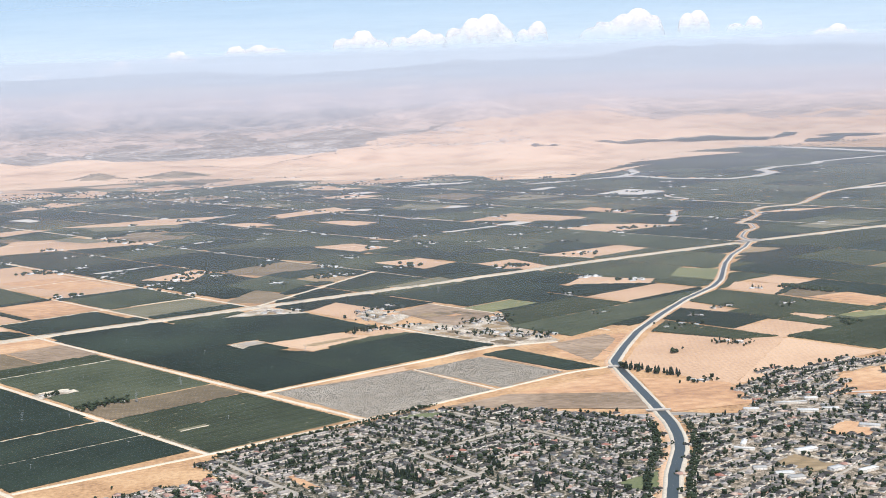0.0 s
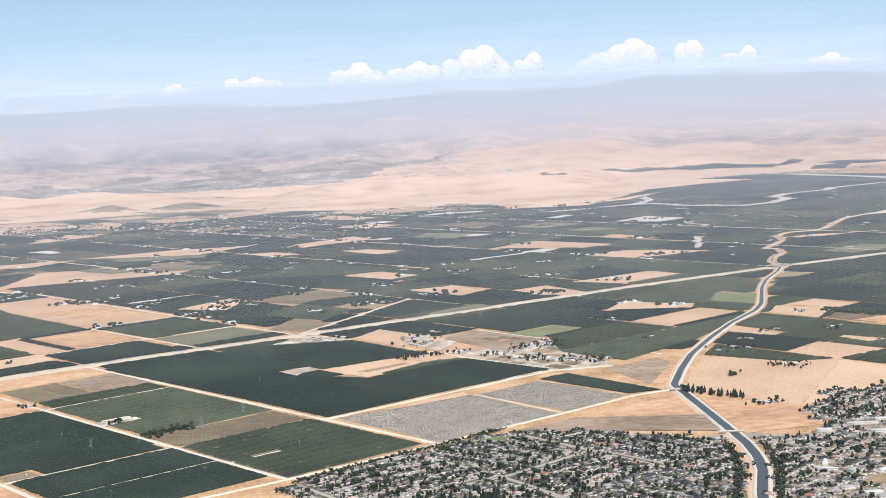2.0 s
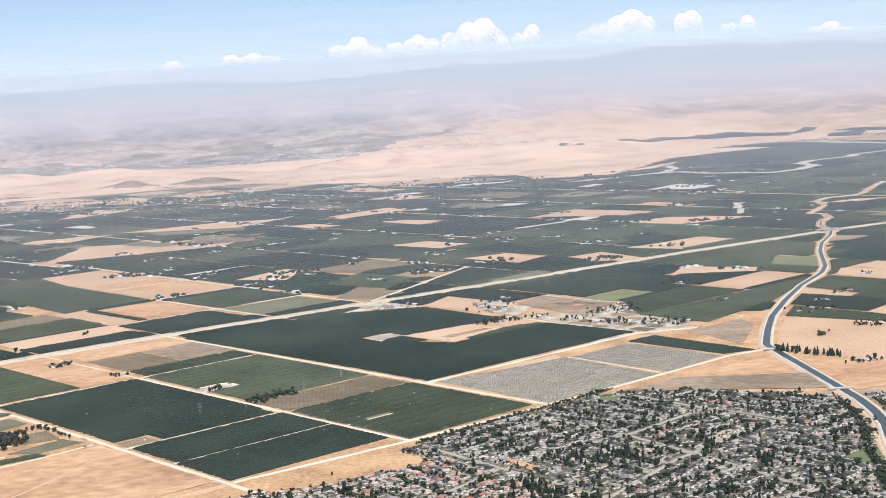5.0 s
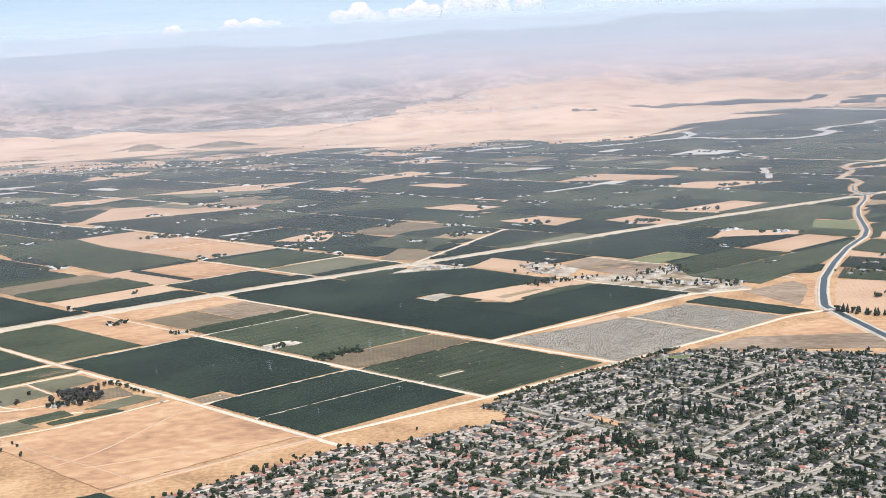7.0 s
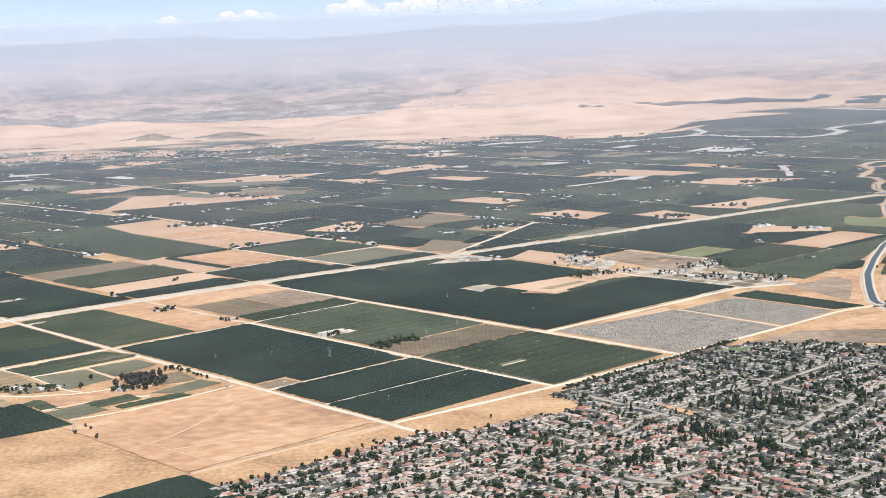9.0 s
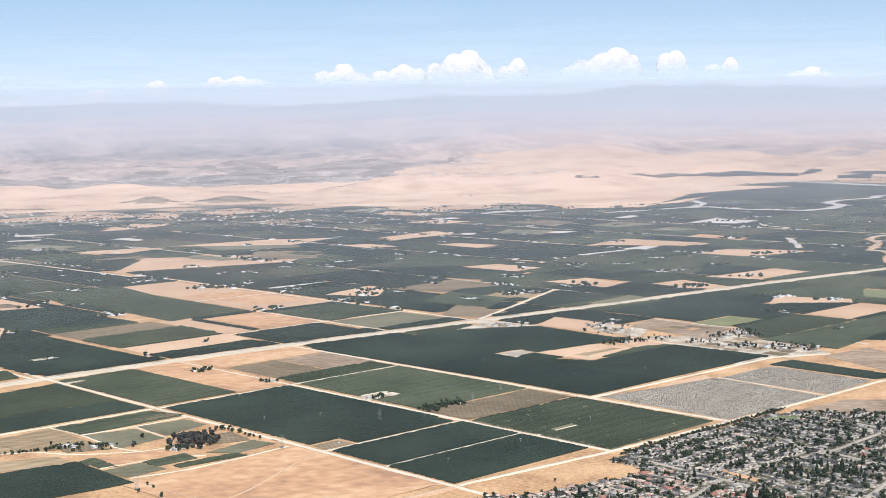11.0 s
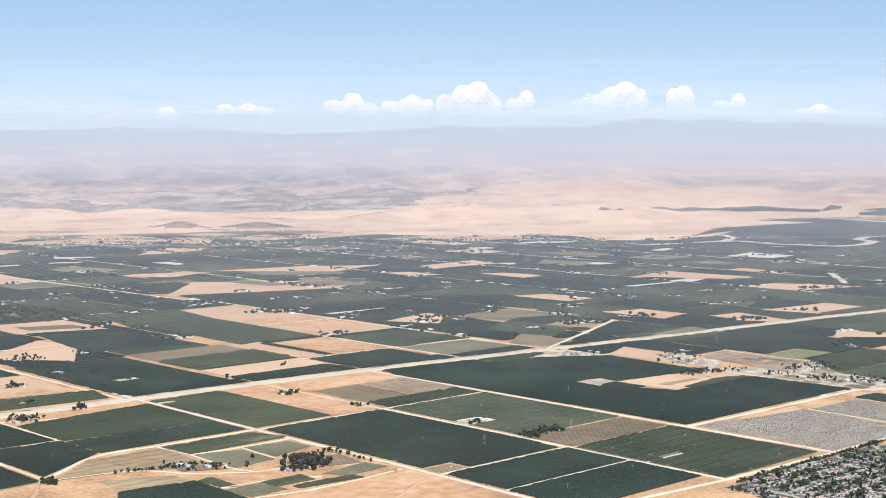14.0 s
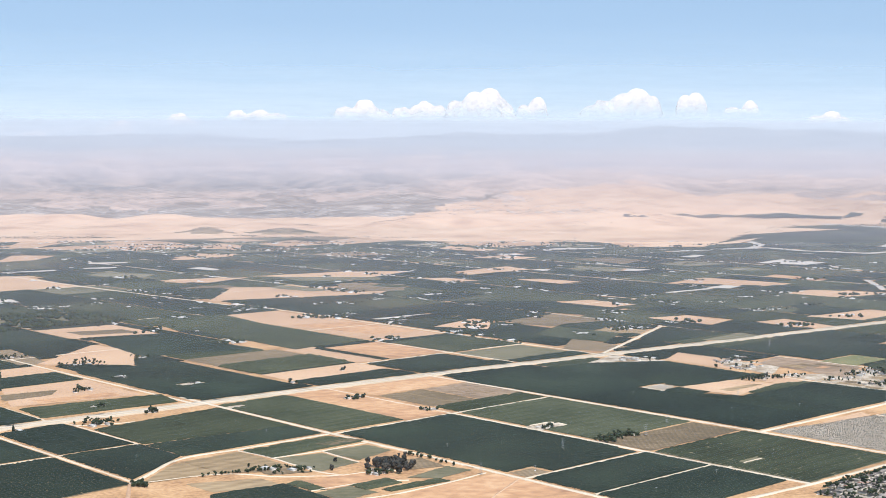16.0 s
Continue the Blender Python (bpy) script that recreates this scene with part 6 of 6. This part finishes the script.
for k in range(26):
    x, y = G(58.5 + 0.46 * k + place.normal(0, 0.3), 46 - 0.2 * k + place.normal(0, 0.9))
    tree_at(SPIRE_MODELS if k % 3 == 0 else TREE_MODELS, x, y, 0.0, None, 1.15)
farm(-56, 142, 3, 2, 2.0)
farm(-88, 29, 5, 12, 4.0, 0.3)
farm(68, 91, 16, 3, 8.0)
farm(85, 70, 10, 3, 6.0)
farm(92, 72, 8, 2, 5.0)
farm(76, 40, 4, 8, 4.0)
farm(90, 30, 8, 16, 5.0)
farm(80, 16, 8, 18, 6.0)
farm(88, 0, 6, 10, 5.0)
farm(79, 60, 12, 8, 7.0)
farm(64, 44, 3, 20, 5.0, 0.3)
farm(80, 27, 5, 10, 5.0)
farm(96, 26, 5, 14, 5.0)
farm(85, 8, 6, 14, 7.0)
farm(68, -63, 3, 7, 2.5)
for k in range(34):
    x, y = G(69.6 + place.normal(0, 0.8) + (k > 20) * 0.8, -42.6 - 0.44 * k + place.normal(0, 0.4))
    tree_at(SPIRE_MODELS if place.random() < 0.75 else TREE_MODELS, x, y, 0.0, None, 1.35)
farm(120, -18, 4, 12, 6.0)
farm(140, 44, 5, 10, 6.0)
for _ in range(34):
    x, y = G(-83.6 + place.normal(0, 2.2), 30.6 + place.normal(0, 2.6))
    tree_at(GUM_MODELS, x, y, 0.0, None, 0.72)
for u, v in ((-88.4, 41.9), (-93, 37.2), (-94, 36), (-80.4, 34.9), (-77.9, 35.7), (-75.8, 36.9), (-75, 36)):
    x, y = G(u, v)
    tree_at(GUM_MODELS, x, y, 0.0, None, 0.42)
for u, v in ((-103.3, 44.9), (-99.4, 45.3), (-98.5, 42.6), (-98.7, 37.9), (-103.3, 40.3), (-110.3, 48.2), (-108.4, 47.4), (-100.5, 44), (-101.6, 45.4), (-97.6, 40)):
    for _ in range(3):
        x, y = G(u + place.normal(0, 0.7), v + place.normal(0, 0.7))
        tree_at(TREE_MODELS, x, y, 0.0, None, 0.6)
for v in (22.8, 25.8, 26.6, 29, 30.7, 33.2, 34.4, 35.4, 36.2, 37.0):
    x, y = G(-73.2 + place.uniform(-0.4, 0.4), v + place.uniform(-0.4, 0.4))
    tree_at(TREE_MODELS, x, y, 0.0, None, place.uniform(0.6, 1.2))
for _ in range(16):
    x, y = G(-127.6 + place.normal(0, 0.8), 50.6 + place.normal(0, 1.2))
    tree_at(TREE_MODELS, x, y, 0.0, None, 1.0)
for u, v in ((-110.7, 6.5), (-107.2, 9.2), (-107.4, 7), (-109.6, 1), (-58, -40)):
    x, y = G(u, v)
    tree_at(TREE_MODELS, x, y, 0.0, None, 0.9)

# frost fans in the orchards: a slim mast with a two-bladed propeller
def frost_fan():
    m = new("wind_machine")
    tagged(m, "white frost fan on a slim steel mast in the orchard", "wind machine", "frost fans")
    part("mast", raw_mesh("mast", *trunk_geo(0.024, 1.05), M_STEEL), m)
    part("motor", raw_mesh("motor", *box_geo(-0.07, -0.05, 1.02, 0.07, 0.05, 1.12), M_STEEL), m)
    for s in (-1, 1):
        part("blade", raw_mesh("blade", *box_geo(min(0, s * 0.32), -0.075, 1.05, max(0, s * 0.32), -0.055, 1.09), M_STEEL), m)
    part("engine_box", raw_mesh("engine_box", *box_geo(-0.14, 0.1, 0, 0.14, 0.34, 0.22), M_METAL), m)
    m.location = (20, -660, 0)
    return m


fan = frost_fan()
for u, v in ((-46, 33), (-63, 36), (-65, 9), (-62, -18), (-53, 59), (-39, 13), (-42, -17), (-53, 30), (17, 51), (42, 20), (12, 82), (55, 14), (33, 12), (58, 72), (38, 80), (-18, 48), (-18, -14), (-82, 74), (-117, 70), (-60, 150), (16, 20)):
    x, y = G(u, v)
    copy_thing(fan, pose(x, y, 0, 0, 0, place.uniform(0, 180)))


# lattice pylons of a power line across the plain
def pylon():
    m = new("power_pylon")
    tagged(m, "grey steel lattice power pylon in the fields", "pylon", "pylons of the power line")
    tall, foot, top = 2.7, 0.28, 0.05
    legs = Pile()
    for sx, sy in ((1, 1), (1, -1), (-1, -1), (-1, 1)):
        v, f = trunk_geo(0.010, 1.0)
        a, b = np.array([sx * foot, sy * foot, 0]), np.array([sx * top, sy * top, tall])
        w = v.copy()
        w[:, 0] += a[0] + (b[0] - a[0]) * v[:, 2]
        w[:, 1] += a[1] + (b[1] - a[1]) * v[:, 2]
        w[:, 2] = v[:, 2] * tall
        part("leg", raw_mesh("leg", w, f, M_STEEL), m)
    for z, wide in ((1.7, 0.55), (2.1, 0.65), (2.5, 0.5)):
        part("arm", raw_mesh("arm", *box_geo(-wide, -0.012, z, wide, 0.012, z + 0.025), M_STEEL), m)
    for k in range(5):
        z = 0.3 + 0.42 * k
        s = foot + (top - foot) * z / tall
        part("brace", raw_mesh("brace", *box_geo(-s, -s, z, s, s, z + 0.008), M_STEEL), m)
    m.location = (24, -660, 0)
    return m


tower = pylon()
for u, v in ((-47, 18), (-22, 16), (33, 30), (-8, 21), (62, 41), (90, 60), (120, 78), (-75, 14), (-110, 8)):
    x, y = G(u, v)
    copy_thing(tower, pose(x, y, 0, 0, 0, 20))

# ---- far trees and farm buildings ----
far_roofs, far_grove = Pile(), Pile()
scatter = np.random.default_rng(99)


def speck_tree(x, y, size):
    z = ground_z(x, y)
    v, f = ICO1
    far_grove.add(v * scatter.uniform(0.7, 1.25, v.shape) * size * np.array([1.15, 1.15, 0.75]) + np.array([x, y, z + size * 0.6]), f)


def speck_roof(x, y, w, d, h=0.35):
    z = ground_z(x, y)
    a = GRID_TURN + (scatter.random() < 0.5) * 1.571
    rot = np.array([[math.cos(a), -math.sin(a), 0], [math.sin(a), math.cos(a), 0], [0, 0, 1]])
    for v, f in (box_geo(-w / 2, -d / 2, 0, w / 2, d / 2, h), hip_geo(-w / 2, -d / 2, w / 2, d / 2, h, 0.12, 1.0)):
        far_roofs.add(v @ rot.T + np.array([x, y, z]), f)


def homestead(u, v, roofs, trees, spread):
    x, y = G(u, v)
    for _ in range(roofs):
        speck_roof(x + scatter.normal(0, spread * 0.5), y + scatter.normal(0, spread * 0.6), scatter.uniform(0.9, 2.8), scatter.uniform(0.7, 1.4))
    for _ in range(trees):
        speck_tree(x + scatter.normal(0, spread * 0.8), y + scatter.normal(0, spread * 0.7), scatter.uniform(0.4, 0.85))


def wood(u0, v0, u1, v1, count, size, roofs=0):
    """A dense stand of trees between two grid corners, ragged at its rim."""
    for k in range(count + roofs):
        u, v = scatter.uniform(u0, u1), scatter.uniform(v0, v1)
        x, y = G(u, v)
        if noise.noise((u * 0.12, v * 0.06, 3.0)) < -0.25:
            continue
        if k < count:
            speck_tree(x, y, scatter.uniform(0.6, 1.3) * size)
        else:
            speck_roof(x, y, scatter.uniform(0.9, 2.4), scatter.uniform(0.7, 1.3))


# farmsteads along the section roads
for _ in range(340):
    if scatter.random() < 0.5:
        u, v = 142 + 71 * scatter.integers(-3, 5) + scatter.normal(0, 1.5), scatter.uniform(120, 600)
    else:
        u, v = scatter.uniform(-250, 600), 213 + 35.3 * scatter.integers(-2, 12) + scatter.normal(0, 1.5)
    x, y = G(u, v)
    if y < 430 or y > 1000 or abs(x + 55) > 0.36 * y + 60 or near_line(np.array(HIGHWAY, float), 4, u, v) or near_line(np.array(CANAL, float), 4, u, v):
        continue
    homestead(u, v, int(scatter.integers(2, 8)), int(scatter.integers(4, 16)), 3.4)
for u, v, roofs, trees in ((39, 363, 6, 20), (52, 357, 8, 30), (72, 367, 8, 26), (90, 370, 4, 24), (48, 302, 9, 26), (63, 294, 8, 30), (70, 288, 6, 24), (12, 346, 8, 16), (29, 349, 8, 24), (63, 247, 2, 14), (149, 385, 3, 10), (176, 65, 8, 8), (179, 48, 9, 10), (160, 140, 5, 14), (180, 106, 3, 26), (300, 155, 2, 18), (310, 250, 5, 12), (222, 108, 2, 14), (98, 284, 6, 14), (106, 278, 6, 12), (84, 218, 6, 10), (100, 190, 6, 26), (88, 182, 5, 16), (128, 190, 6, 10), (190, 200, 5, 6)):
    homestead(u, v, roofs, trees, 4.2)
wood(-44, 282, 8, 330, 620, 0.95)
wood(82, 425, 104, 445, 110, 0.8)
wood(191, -18, 197, 1, 130, 0.6)
wood(147, -52, 153, -42, 110, 0.55, 4)
for _ in range(90):
    y = scatter.uniform(520, 1010)
    x = -55 + scatter.uniform(-1, 1) * (0.36 * y + 40)
    speck_roof(x, y, scatter.uniform(1.5, 4.5), scatter.uniform(0.8, 1.6))
# wooded outskirts at the plain's edge: belts of trees and houses among bare lots
for _ in range(10500):
    x, y = scatter.uniform(-560, 60), scatter.uniform(770, 1130)
    near = 835 - 0.22 * (x + 150) + 110 * (x > -60)
    if y < near - 25 or y > plain_edge(x) + 25:
        continue
    belt = noise.noise((x * 0.012, y * 0.045, 1.0)) + 0.5 * noise.noise((x * 0.05, y * 0.09, 4.0)) - 0.5 * (y > plain_edge(x) - 70)
    if belt > 0.02:
        speck_tree(x, y, scatter.uniform(0.3, 0.75))
    if scatter.random() < (0.16 if belt > -0.15 else 0.02):
        speck_roof(x + 2, y + 2, scatter.uniform(0.9, 3.2), scatter.uniform(0.8, 1.5))
for _ in range(700):
    x = scatter.uniform(-60, 420)
    y = plain_edge(x) - scatter.uniform(0, 60)
    if noise.noise((x * 0.03, y * 0.03, 2.0)) > 0.0:
        speck_tree(x, y, scatter.uniform(0.4, 1.0))
        if scatter.random() < 0.15:
            speck_roof(x, y, scatter.uniform(1.2, 3.5), scatter.uniform(0.8, 1.6))
# the hazy town at the foot of the hills
for _ in range(5200):
    x, y = scatter.uniform(-900, 90), scatter.uniform(1370, 1900)
    if noise.noise((x * 0.006, y * 0.006, 5.0)) + 0.25 * noise.noise((x * 0.03, y * 0.03, 6.0)) > -0.12 - 0.2 * (y < 1550):
        if scatter.random() < 0.62:
            speck_tree(x, y, scatter.uniform(0.4, 0.8))
        else:
            speck_roof(x, y, scatter.uniform(1.5, 5.0), scatter.uniform(1.0, 2.0), 0.6)
# low wooded knolls on the tan grassland
for kx, ky, wide, deep, count in ((-298, 1106, 26, 7, 260), (-236, 1110, 30, 8, 300), (-262, 1078, 10, 3, 40), (-151, 1246, 20, 3, 60), (-226, 1228, 16, 4, 40), (-60, 1180, 14, 3, 30), (-420, 1045, 60, 9, 300)):
    for _ in range(count):
        a = scatter.uniform(-1, 1)
        speck_tree(kx + a * wide, ky + scatter.normal(0, deep) * (1.1 - abs(a)), scatter.uniform(0.25, 0.5))
# scattered oaks on the tan hills
for _ in range(420):
    x = scatter.uniform(-500, 480)
    y = plain_edge(x) + scatter.uniform(0, 420) ** 1.0
    if noise.noise((x * 0.012, y * 0.02, 9.0)) > 0.18:
        speck_tree(x, y, scatter.uniform(0.3, 0.7))

thing("grove", grove.mesh("grove", M_TREES), "leafy shade trees round suburban houses and farms", "trees", "stuff")
thing("conifers", spire_pile.mesh("conifers", M_CYPRESS), "tall dark conifers round suburban houses and farms", "trees", "stuff")
thing("far_trees", far_grove.mesh("far_trees", M_TREES), "dark trees round distant farms and towns", "trees", "stuff")
thing("far_buildings", far_roofs.mesh("far_buildings", M_METALS), "pale roofs of distant farms and towns", "buildings", "stuff")

# the patterns from which trees, houses, fans and pylons were copied are not part of the place
for model in TREE_MODELS + SPIRE_MODELS + GUM_MODELS + HOUSE_MODELS + TILE_MODELS + [fan, tower]:
    for ob in (*model.children_recursive, model):
        bpy.data.objects.remove(ob)
